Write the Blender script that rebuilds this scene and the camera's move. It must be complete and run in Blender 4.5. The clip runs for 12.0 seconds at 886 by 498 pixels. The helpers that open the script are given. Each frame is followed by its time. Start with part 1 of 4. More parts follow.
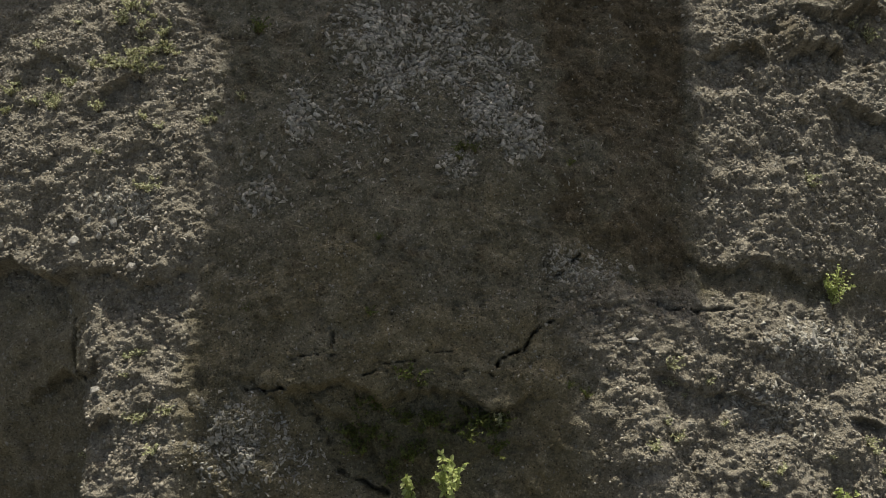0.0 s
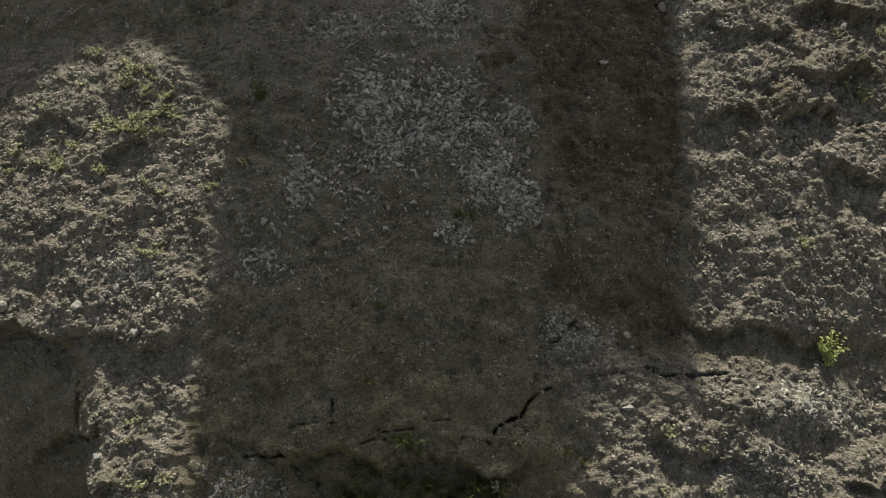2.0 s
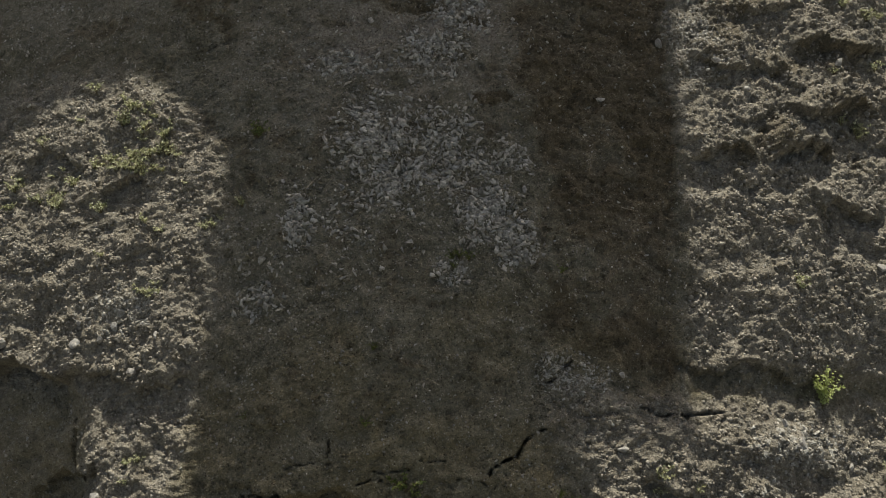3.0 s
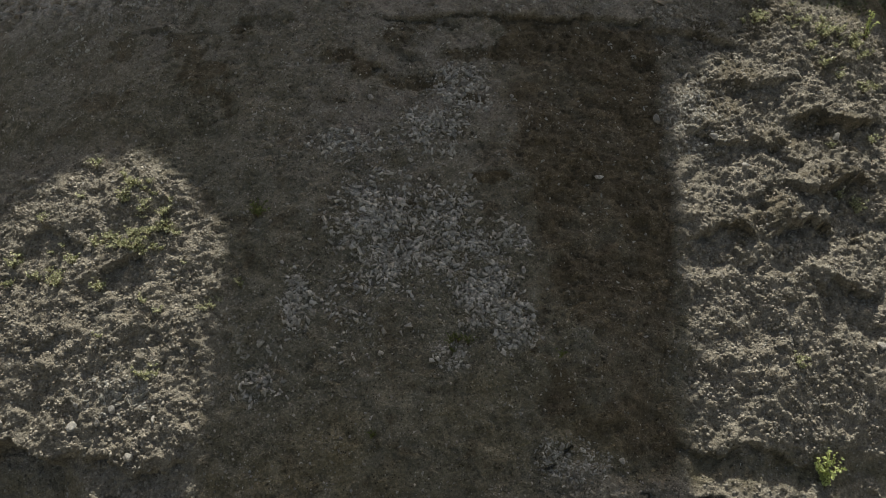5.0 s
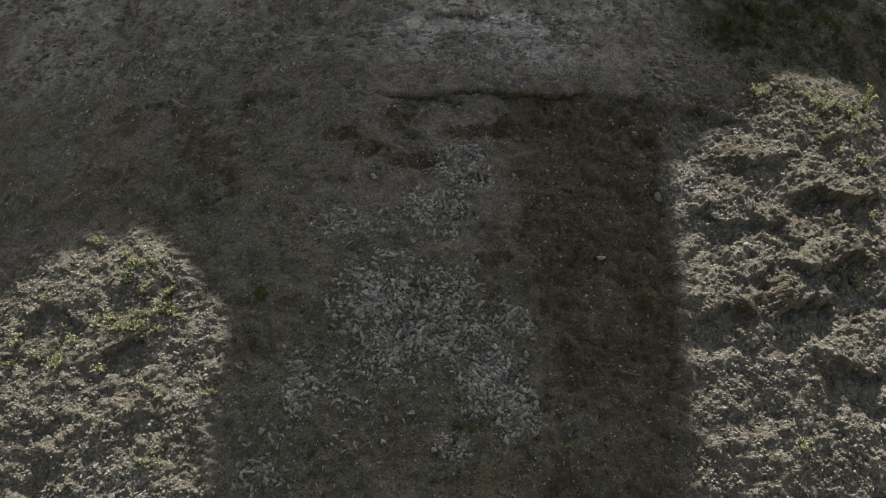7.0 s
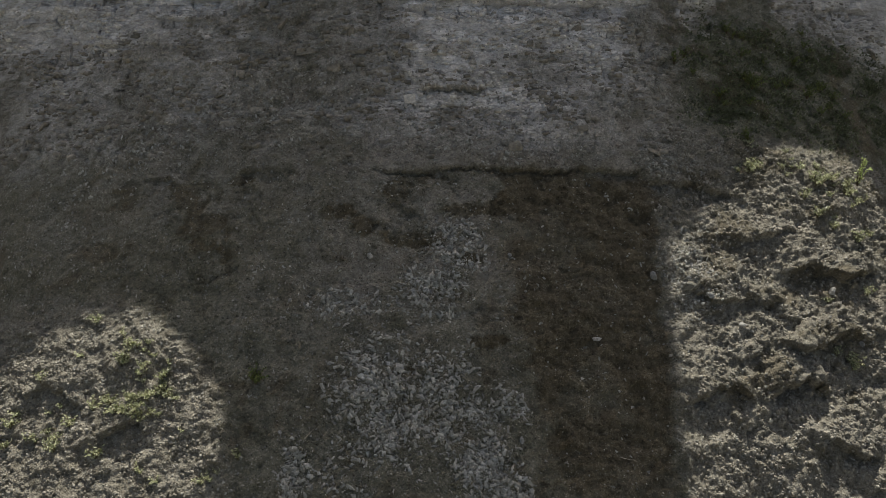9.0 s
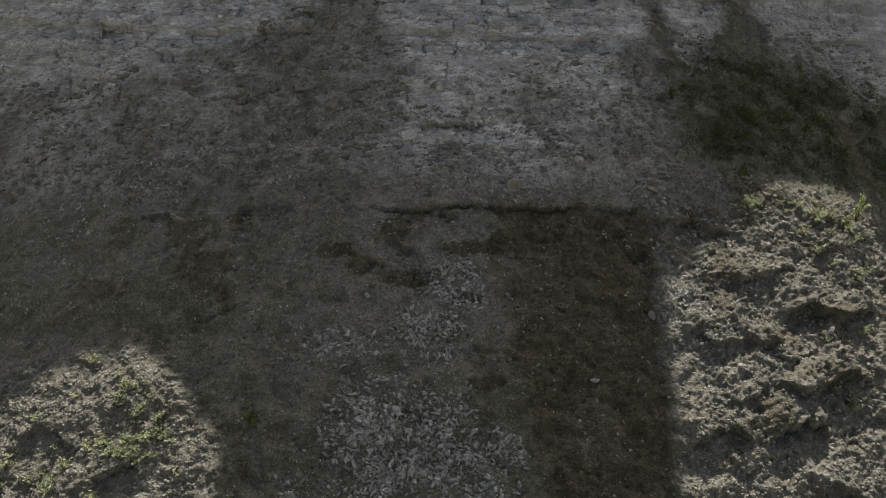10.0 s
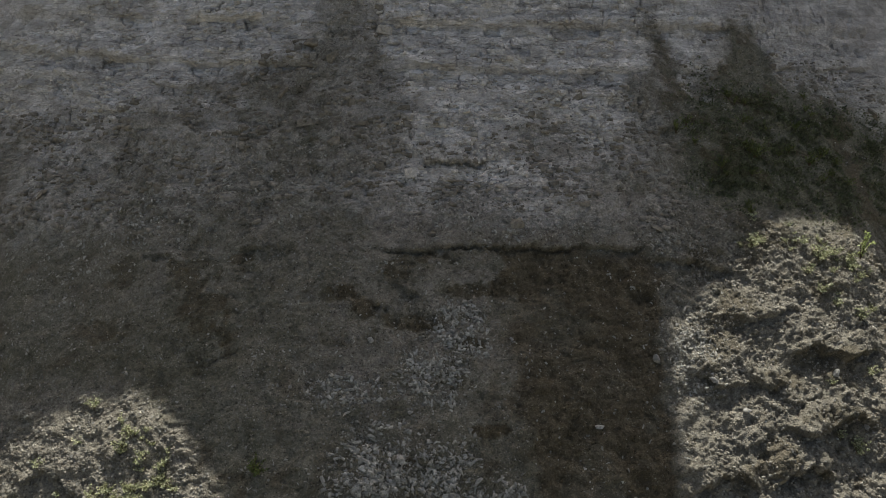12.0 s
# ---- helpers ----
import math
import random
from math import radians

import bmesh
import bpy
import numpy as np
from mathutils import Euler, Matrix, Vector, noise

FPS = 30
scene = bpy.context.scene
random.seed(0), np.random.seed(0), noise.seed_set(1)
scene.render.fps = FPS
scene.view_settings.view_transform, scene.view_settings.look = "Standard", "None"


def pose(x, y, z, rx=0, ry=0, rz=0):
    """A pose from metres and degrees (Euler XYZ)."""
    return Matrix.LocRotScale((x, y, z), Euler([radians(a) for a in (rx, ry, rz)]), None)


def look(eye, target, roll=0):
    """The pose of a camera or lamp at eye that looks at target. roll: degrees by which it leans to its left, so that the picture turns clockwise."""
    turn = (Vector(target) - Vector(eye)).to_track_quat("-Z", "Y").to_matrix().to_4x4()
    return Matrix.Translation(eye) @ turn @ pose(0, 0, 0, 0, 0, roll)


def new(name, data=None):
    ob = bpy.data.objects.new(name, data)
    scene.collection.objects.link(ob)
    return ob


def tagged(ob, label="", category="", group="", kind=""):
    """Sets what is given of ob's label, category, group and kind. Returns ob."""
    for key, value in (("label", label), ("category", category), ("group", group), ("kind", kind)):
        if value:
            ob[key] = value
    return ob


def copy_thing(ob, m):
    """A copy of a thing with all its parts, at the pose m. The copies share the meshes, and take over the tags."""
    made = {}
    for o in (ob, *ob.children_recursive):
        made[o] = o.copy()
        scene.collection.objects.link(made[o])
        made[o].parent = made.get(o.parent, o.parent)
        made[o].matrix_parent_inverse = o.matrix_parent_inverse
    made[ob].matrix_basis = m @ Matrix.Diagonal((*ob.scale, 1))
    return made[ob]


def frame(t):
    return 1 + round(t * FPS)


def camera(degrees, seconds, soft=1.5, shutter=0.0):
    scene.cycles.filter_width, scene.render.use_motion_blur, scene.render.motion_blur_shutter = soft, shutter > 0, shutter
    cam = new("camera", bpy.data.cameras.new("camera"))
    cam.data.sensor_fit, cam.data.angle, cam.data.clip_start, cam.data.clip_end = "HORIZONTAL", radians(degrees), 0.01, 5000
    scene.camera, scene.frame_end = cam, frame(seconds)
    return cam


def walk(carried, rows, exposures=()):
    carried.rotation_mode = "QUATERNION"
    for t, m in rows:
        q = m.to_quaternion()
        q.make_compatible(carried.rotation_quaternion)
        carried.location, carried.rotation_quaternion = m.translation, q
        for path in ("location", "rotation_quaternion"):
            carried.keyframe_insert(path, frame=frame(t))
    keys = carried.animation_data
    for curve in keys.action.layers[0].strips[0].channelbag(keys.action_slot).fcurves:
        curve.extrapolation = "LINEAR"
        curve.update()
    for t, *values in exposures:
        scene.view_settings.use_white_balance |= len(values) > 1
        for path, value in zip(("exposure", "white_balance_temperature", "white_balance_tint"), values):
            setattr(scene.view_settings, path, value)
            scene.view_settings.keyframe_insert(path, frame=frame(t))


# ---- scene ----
cam = camera(58.6, 12.0, soft=0.8)
ROWS = [
    (0.0, 0.000, 0.000, 13.300, 67.404, 0.248, 1.309),
    (0.5, -0.030, 0.041, 13.677, 67.306, 0.235, 1.271),
    (1.0, -0.028, 0.107, 14.117, 67.488, 0.213, 1.289),
    (1.5, 0.029, 0.270, 14.535, 67.621, 0.221, 1.344),
    (2.0, 0.081, 0.376, 14.970, 67.823, 0.229, 1.402),
    (2.5, 0.145, 0.481, 15.416, 68.009, 0.193, 1.459),
    (3.0, 0.227, 0.654, 15.896, 68.222, 0.201, 1.539),
    (5.0, 0.219, 1.308, 17.547, 69.708, 0.142, 1.513),
    (5.5, 0.185, 1.418, 17.979, 70.080, 0.086, 1.495),
    (6.0, 0.181, 1.607, 18.410, 70.537, 0.097, 1.517),
    (6.5, 0.137, 1.776, 18.804, 70.952, 0.071, 1.472),
    (7.0, 0.103, 1.892, 19.270, 71.337, 0.055, 1.471),
    (9.0, 0.229, 2.390, 21.068, 72.953, 0.008, 1.519),
    (9.5, 0.243, 2.542, 21.503, 73.325, -0.014, 1.512),
    (10.0, 0.320, 2.722, 21.937, 73.770, -0.035, 1.576),
    (10.5, 0.345, 2.887, 22.319, 74.189, -0.047, 1.584),
    (11.0, 0.286, 3.023, 22.697, 73.983, -0.054, 1.558),
    (11.5, 0.240, 3.143, 23.026, 73.737, -0.073, 1.527),
    (12.0, 0.090, 3.321, 23.423, 73.397, -0.089, 1.392),
]
walk(cam, [(t, pose(x, y, z, rx, ry, rz)) for t, x, y, z, rx, ry, rz in ROWS], exposures=[(0.0, -0.05, 8100, 5), (12.0, -0.02, 7400, 5)])

# ---- world, sun ----
SUN_ELEVATION, SUN_AZIMUTH = radians(68.0), radians(5.0)
world = bpy.data.worlds.new("sky")
scene.world = world
world.use_nodes = True
wn = world.node_tree.nodes
sky = wn.new("ShaderNodeTexSky")
sky.sky_type, sky.sun_disc = "NISHITA", False
sky.sun_elevation, sky.sun_rotation = SUN_ELEVATION, SUN_AZIMUTH
sky.air_density, sky.dust_density, sky.ozone_density = 0.8, 4.0, 0.6
world.node_tree.links.new(sky.outputs[0], wn["Background"].inputs[0])
wn["Background"].inputs[1].default_value = 0.12
sun = new("sun", bpy.data.lights.new("sun", "SUN"))
sun.data.energy, sun.data.angle, sun.data.color = 5.0, radians(0.4), (0.985, 0.985, 1.0)
SUN_WAY = Vector((math.sin(SUN_AZIMUTH) * math.cos(SUN_ELEVATION), math.cos(SUN_AZIMUTH) * math.cos(SUN_ELEVATION), math.sin(SUN_ELEVATION)))
sun.matrix_world = look(SUN_WAY * 300, (0, 0, 0))


# ---- numeric noise ----
def rnd(i, j, seed):
    """Hash of whole numbers to 0..1."""
    n = (np.asarray(i, np.int64) * 374761393 + np.asarray(j, np.int64) * 668265263 + seed * 1274126177) & 0xFFFFFFFF
    n = ((n ^ (n >> 13)) * 1103515245) & 0xFFFFFFFF
    n = ((n ^ (n >> 15)) * 2246822519) & 0xFFFFFFFF
    return ((n ^ (n >> 16)) & 0xFFFFFF) / 16777215.0


def perlin(x, y, seed):
    """Gradient noise, about -1..1."""
    ix, iy = np.floor(x).astype(np.int64), np.floor(y).astype(np.int64)
    fx, fy = x - ix, y - iy
    sx, sy = fx * fx * fx * (fx * (fx * 6 - 15) + 10), fy * fy * fy * (fy * (fy * 6 - 15) + 10)

    def corner(a, b):
        w = rnd(ix + a, iy + b, seed) * 2 * math.pi
        return np.cos(w) * (fx - a) + np.sin(w) * (fy - b)

    low = corner(0, 0) * (1 - sx) + corner(1, 0) * sx
    high = corner(0, 1) * (1 - sx) + corner(1, 1) * sx
    return 1.5 * (low * (1 - sy) + high * sy)


def fbm(x, y, seed, octaves=4, gain=0.5):
    total, amp = 0.0, 1.0
    for k in range(octaves):
        total = total + amp * perlin(x * 2 ** k + 17.3 * k, y * 2 ** k - 9.1 * k, seed + k)
        amp *= gain
    return total


def pebbled(x, y, seed):
    """Domes side by side with sharp clefts between them, each of its own height, 0..1."""
    ix, iy = np.floor(x).astype(np.int64), np.floor(y).astype(np.int64)
    near, tall = np.full(x.shape, 9.0), np.zeros(x.shape)
    for a in (-1, 0, 1):
        for b in (-1, 0, 1):
            own = rnd(ix + a, iy + b, seed)
            d = (ix + a + own - x) ** 2 + (iy + b + (own * 57.31) % 1.0 - y) ** 2
            closer = d < near
            near, tall = np.where(closer, d, near), np.where(closer, (own * 131.7) % 1.0, tall)
    return (0.25 + 0.75 * tall) * np.sqrt(np.clip(1 - near / 0.62, 0, 1))


def step(a, b, x):
    t = np.clip((x - a) / (b - a), 0, 1)
    return t * t * (3 - 2 * t)


def blob(u, v, u0, v0, ru, rv):
    return np.exp(-((u - u0) / ru) ** 2 - ((v - v0) / rv) ** 2)


# ---- materials ----
class Nodes:
    """A short way to write a node material."""

    def __init__(self, name):
        self.mat = bpy.data.materials.new(name)
        self.mat.use_nodes = True
        self.tree = self.mat.node_tree
        self.shader = self.tree.nodes["Principled BSDF"]
        self.shader.inputs["Specular IOR Level"].default_value = 0.25

    def add(self, kind, ins=(), **settings):
        node = self.tree.nodes.new("ShaderNode" + kind)
        for key, value in settings.items():
            setattr(node, key, value)
        for key, value in dict(ins).items():
            if isinstance(value, bpy.types.NodeSocket):
                self.tree.links.new(value, node.inputs[key])
            else:
                node.inputs[key].default_value = value
        return node

    def link(self, socket, name):
        self.tree.links.new(socket, self.shader.inputs[name])

    def mix(self, fac, a, b, blend="MIX"):
        node = self.add("Mix", data_type="RGBA", blend_type=blend)
        for key, value in ((0, fac), (6, a), (7, b)):
            if isinstance(value, bpy.types.NodeSocket):
                self.tree.links.new(value, node.inputs[key])
            else:
                node.inputs[key].default_value = value if key == 0 or len(value) == 4 else (*value, 1)
        return node.outputs[2]

    def math(self, op, a, b=0.0, clamp=False):
        node = self.add("Math", operation=op, use_clamp=clamp)
        for key, value in ((0, a), (1, b)):
            if isinstance(value, bpy.types.NodeSocket):
                self.tree.links.new(value, node.inputs[key])
            else:
                node.inputs[key].default_value = value
        return node.outputs[0]

    def ramp(self, value, low, high, to_low=0.0, to_high=1.0):
        return self.add("MapRange", {0: value, 1: low, 2: high, 3: to_low, 4: to_high}).outputs[0]

    def noise(self, at, scale, detail=4.0, rough=0.6, distortion=0.0):
        return self.add("TexNoise", {"Vector": at, "Scale": scale, "Detail": detail, "Roughness": rough, "Distortion": distortion}).outputs[0]

    def cells(self, at, scale, feature="F1"):
        return self.add("TexVoronoi", {"Vector": at, "Scale": scale}, feature=feature)


def soil_material():
    m = Nodes("hillside_soil")
    at = m.add("TexCoord").outputs["Object"]
    flag = {k: m.add("Attribute", attribute_name=k).outputs["Fac"] for k in ("rock", "damp_shade", "stony", "moss", "clod", "pale", "clay")}
    broad, mid, fine = m.noise(at, 0.35, 5), m.noise(at, 1.7, 6, 0.65), m.noise(at, 11.0, 6, 0.7)
    patchy = m.noise(at, 0.85, 7, 0.62, 0.8)
    grit, chips, dust = m.cells(at, 20.0), m.cells(at, 8.0), m.cells(at, 42.0)
    # earth
    earth = m.mix(m.ramp(mid, 0.35, 0.65), (0.122, 0.115, 0.083), (0.224, 0.214, 0.170))
    earth = m.mix(m.ramp(broad, 0.4, 0.65), earth, (0.200, 0.195, 0.158))
    earth = m.mix(m.math("MULTIPLY", m.ramp(patchy, 0.52, 0.66), 0.6), earth, (0.118, 0.110, 0.074))
    earth = m.mix(m.math("MULTIPLY", m.ramp(patchy, 0.46, 0.34), 0.7), earth, (0.124, 0.103, 0.070))
    # colour of wet earth, also used for the shade painted below ledges
    wet_shade = m.mix(m.ramp(mid, 0.35, 0.7), (0.091, 0.077, 0.052), (0.160, 0.134, 0.091))
    earth = m.mix(m.ramp(m.math("ADD", flag["damp_shade"], m.math("ADD", m.math("MULTIPLY", m.math("SUBTRACT", mid, 0.5), 1.1), m.math("MULTIPLY", m.math("SUBTRACT", fine, 0.5), 0.8))), 0.2, 0.8), earth, wet_shade)
    earth = m.mix(m.math("MULTIPLY", flag["pale"], 0.85), earth, m.mix(m.ramp(mid, 0.35, 0.65), (0.238, 0.217, 0.188), (0.352, 0.325, 0.288)))
    earth = m.mix(m.math("MULTIPLY", flag["clay"], m.ramp(patchy, 0.35, 0.6, 0.55, 0.95)), earth, m.mix(m.ramp(mid, 0.35, 0.68), (0.172, 0.150, 0.095), (0.272, 0.241, 0.162)))
    crumb = m.mix(m.ramp(mid, 0.35, 0.7), (0.192, 0.176, 0.144), (0.335, 0.314, 0.270))
    earth = m.mix(m.math("MULTIPLY", m.math("MULTIPLY", flag["clod"], 0.85), m.ramp(flag["damp_shade"], 0.1, 0.8, 1.0, 0.25)), earth, crumb)
    earth = m.mix(m.math("MULTIPLY", flag["stony"], 0.32), earth, m.mix(m.ramp(fine, 0.35, 0.65), (0.135, 0.127, 0.105), (0.27, 0.26, 0.225)))
    dry = m.ramp(flag["damp_shade"], 0.0, 0.8, 1.0, 0.45)
    # loose chips of shale in the earth
    one, two, three = (m.add("SeparateColor", {0: c.outputs["Color"]}).outputs[0] for c in (grit, chips, dust))
    many = m.math("MULTIPLY", flag["stony"], 0.30)
    pale = m.mix(m.ramp(fine, 0.35, 0.65), (0.24, 0.23, 0.20), (0.43, 0.42, 0.38))
    for pick, cell, rare, reach in ((one, grit, 0.93, 0.40), (two, chips, 0.955, 0.30), (three, dust, 0.92, 0.42)):
        seen = m.math("MULTIPLY", m.math("GREATER_THAN", pick, m.math("SUBTRACT", rare, many)), m.math("LESS_THAN", cell.outputs["Distance"], reach))
        earth = m.mix(m.math("MULTIPLY", seen, m.math("MULTIPLY", dry, m.math("MULTIPLY", m.ramp(mid, 0.35, 0.65, 0.1, 0.95), m.ramp(patchy, 0.38, 0.55, 0.3, 1.0)))), earth, pale)
    # dark specks of colour that stand for the shade in small holes
    hole_shade = m.math("MULTIPLY", m.math("LESS_THAN", one, 0.07), m.math("LESS_THAN", grit.outputs["Distance"], 0.38))
    earth = m.mix(m.math("MULTIPLY", hole_shade, 0.75), earth, (0.045, 0.036, 0.024))
    earth = m.mix(m.math("MULTIPLY", flag["moss"], m.ramp(mid, 0.32, 0.58, 0.25, 0.95)), earth, m.mix(m.ramp(fine, 0.4, 0.6), (0.040, 0.046, 0.022), (0.105, 0.112, 0.06)))
    # bedded rock, stretched along its beds
    bed = m.add("Mapping", {"Vector": at, "Scale": (0.55, 0.55, 1.7)}).outputs[0]
    beds, streak, blocks = m.noise(bed, 0.9, 8, 0.68, 0.5), m.noise(bed, 4.0, 6, 0.7), m.cells(bed, 1.5, "DISTANCE_TO_EDGE")
    small = m.cells(bed, 4.2, "DISTANCE_TO_EDGE")
    body = m.add("SeparateColor", {0: m.cells(bed, 1.5).outputs["Color"]}).outputs[0]
    stone = m.mix(m.ramp(beds, 0.34, 0.58), (0.55, 0.52, 0.495), (0.88, 0.85, 0.825))
    stone = m.mix(m.math("MULTIPLY", m.ramp(streak, 0.52, 0.70), 0.55), stone, (0.36, 0.29, 0.185))
    stone = m.mix(m.math("MULTIPLY", m.ramp(mid, 0.54, 0.72), 0.48), stone, (0.25, 0.225, 0.185))
    stone = m.mix(m.math("MULTIPLY", m.ramp(fine, 0.58, 0.72), 0.4), stone, (0.16, 0.14, 0.112))
    lamina = m.noise(m.add("Mapping", {"Vector": at, "Scale": (0.3, 0.3, 2.2)}).outputs[0], 1.2, 7, 0.62, 0.6)
    layer = m.ramp(lamina, 0.36, 0.64, 0.76, 1.15)
    stone = m.mix(1.0, stone, m.add("CombineColor", {0: layer, 1: layer, 2: layer}).outputs[0], "MULTIPLY")
    stone = m.mix(1.0, stone, m.mix(body, (0.84, 0.84, 0.84), (1.12, 1.12, 1.12)), "MULTIPLY")
    seam = m.math("MULTIPLY", m.ramp(blocks.outputs["Distance"], 0.0, 0.05, 1.0, 0.0), m.ramp(mid, 0.40, 0.6))
    courses = m.cells(m.add("Mapping", {"Vector": at, "Scale": (0.75, 0.75, 3.6)}).outputs[0], 1.5, "DISTANCE_TO_EDGE")
    seam = m.math("MAXIMUM", seam, m.math("MULTIPLY", m.ramp(courses.outputs["Distance"], 0.0, 0.07, 1.0, 0.0), m.ramp(lamina, 0.44, 0.56)))
    seam = m.math("MAXIMUM", seam, m.math("MULTIPLY", m.ramp(small.outputs["Distance"], 0.0, 0.06, 1.0, 0.0), m.ramp(streak, 0.5, 0.62)))
    stone = m.mix(m.math("MULTIPLY", seam, 0.36), stone, (0.10, 0.088, 0.07))
    edge = m.add("MapRange", {0: m.math("ADD", flag["rock"], m.math("MULTIPLY", m.math("SUBTRACT", mid, 0.5), 1.1)), 1: 0.15, 2: 0.9}).outputs[0]
    colour = m.mix(edge, earth, stone)
    tone = m.math("MULTIPLY", m.ramp(one, 0.0, 1.0, 0.82, 1.18), m.ramp(three, 0.0, 1.0, 0.82, 1.18))
    tone = m.math("MULTIPLY", tone, m.ramp(fine, 0.3, 0.7, 0.72, 1.28))
    grain = m.mix(m.math("MULTIPLY", edge, 0.65), m.add("CombineColor", {0: tone, 1: tone, 2: tone}).outputs[0], (1, 1, 1))
    colour = m.mix(1.0, colour, grain, "MULTIPLY")
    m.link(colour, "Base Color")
    m.shader.inputs["Roughness"].default_value = 0.95
    relief = m.math("ADD", m.math("MULTIPLY", fine, 1.0), m.math("MULTIPLY", m.math("SUBTRACT", 1.0, grit.outputs["Distance"]), 0.4))
    relief = m.math("ADD", relief, m.math("MULTIPLY", m.math("SUBTRACT", 1.0, chips.outputs["Distance"]), 0.3))
    relief = m.math("SUBTRACT", relief, m.math("MULTIPLY", seam, m.math("MULTIPLY", edge, 0.6)))
    relief = m.math("ADD", relief, m.math("MULTIPLY", m.noise(at, 34.0, 3, 0.7), 0.35))
    bump = m.add("Bump", {"Strength": 1.0, "Distance": 0.09, "Height": relief})
    m.link(bump.outputs[0], "Normal")
    return m.mat


def shard_material(name, dark, light, warm):
    m = Nodes(name)
    at = m.add("TexCoord").outputs["Object"]
    own = m.add("ObjectInfo").outputs["Random"]
    isle = m.add("NewGeometry").outputs["Random Per Island"]
    pick = m.math("FRACT", m.math("ADD", own, isle))
    colour = m.mix(pick, dark, light)
    colour = m.mix(m.math("MULTIPLY", m.ramp(m.noise(at, 7.0, 5), 0.45, 0.7), 0.6), colour, warm)
    grain = m.noise(at, 40.0, 4, 0.7)
    tone = m.math("MULTIPLY", m.ramp(grain, 0.3, 0.7, 0.8, 1.2), m.ramp(m.noise(at, 4.0, 6, 0.7), 0.35, 0.65, 0.62, 1.28))
    colour = m.mix(1.0, colour, m.add("CombineColor", {0: tone, 1: tone, 2: tone}).outputs[0], "MULTIPLY")
    m.link(colour, "Base Color")
    m.shader.inputs["Roughness"].default_value = 0.8
    m.link(m.add("Bump", {"Strength": 0.8, "Distance": 0.03, "Height": grain}).outputs[0], "Normal")
    return m.mat


def leaf_material(name, dark, light, yellow):
    m = Nodes(name)
    at = m.add("TexCoord").outputs["Object"]
    isle = m.add("NewGeometry").outputs["Random Per Island"]
    colour = m.mix(isle, dark, light)
    colour = m.mix(m.math("MULTIPLY", m.ramp(m.noise(at, 3.0, 3), 0.45, 0.7), 0.6), colour, yellow)
    m.link(colour, "Base Color")
    m.shader.inputs["Roughness"].default_value = 0.38
    m.shader.inputs["Specular IOR Level"].default_value = 0.5
    glow = m.add("BsdfTranslucent", {"Color": colour})
    both = m.add("MixShader", {0: 0.38, 1: m.shader.outputs[0], 2: glow.outputs[0]})
    m.tree.links.new(both.outputs[0], m.tree.nodes["Material Output"].inputs[0])
    return m.mat


SOIL = soil_material()
SHARD = shard_material("shale_shard", (0.24, 0.239, 0.218), (0.53, 0.528, 0.497), (0.32, 0.298, 0.24))
BOULDER = shard_material("limestone_boulder", (0.33, 0.325, 0.31), (0.50, 0.495, 0.475), (0.36, 0.33, 0.28))
BUFF = shard_material("buff_rock", (0.19, 0.172, 0.14), (0.29, 0.265, 0.22), (0.27, 0.22, 0.15))
FACE = shard_material("face_rock", (0.18, 0.164, 0.138), (0.37, 0.343, 0.298), (0.28, 0.23, 0.165))
PALE_FACE = shard_material("pale_face_rock", (0.44, 0.415, 0.38), (0.74, 0.71, 0.67), (0.50, 0.43, 0.32))
GRIT = shard_material("grey_grit", (0.19, 0.185, 0.165), (0.44, 0.43, 0.405), (0.28, 0.26, 0.21))
CLOD = shard_material("dry_earth_clod", (0.175, 0.161, 0.132), (0.42, 0.399, 0.352), (0.265, 0.241, 0.196))
# the pale end of this leaf colour includes the sun's highlights
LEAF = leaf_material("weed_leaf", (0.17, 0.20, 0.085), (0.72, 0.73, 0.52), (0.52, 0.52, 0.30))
# darker copy of the weed leaf, with shade in its colour
SHADE_LEAF = leaf_material("shade_weed_leaf", (0.06, 0.085, 0.025), (0.18, 0.23, 0.06), (0.25, 0.26, 0.06))
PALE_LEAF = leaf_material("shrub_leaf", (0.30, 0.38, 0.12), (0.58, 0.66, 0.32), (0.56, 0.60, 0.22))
COVER_LEAF = leaf_material("ground_cover_leaf", (0.06, 0.072, 0.035), (0.16, 0.185, 0.095), (0.15, 0.145, 0.085))
STEM = shard_material("woody_stem", (0.12, 0.09, 0.055), (0.20, 0.16, 0.10), (0.14, 0.13, 0.06))


# ---- the hillside: u along it, v up it, h out of it ----
TILT, FOOT = radians(50.0), 15.5
CT, ST = math.cos(TILT), math.sin(TILT)
FORM = (0.026, -0.532, -0.857, -1.093, -0.008, -0.63, -0.09, -0.165, 0.311, 0.102)
LOW, HIGH = -2.0, 44.0


def form(u, v):
    """The broad form of the hillside."""
    a, b = np.clip(u, -26, 26) / 10, (np.clip(v, LOW, HIGH) - 15) / 10
    terms = (1.0, a, b, a * a, a * b, b * b, a * a * b, a * b * b, b ** 3, a ** 3)
    return sum(k * t for k, t in zip(FORM, terms))


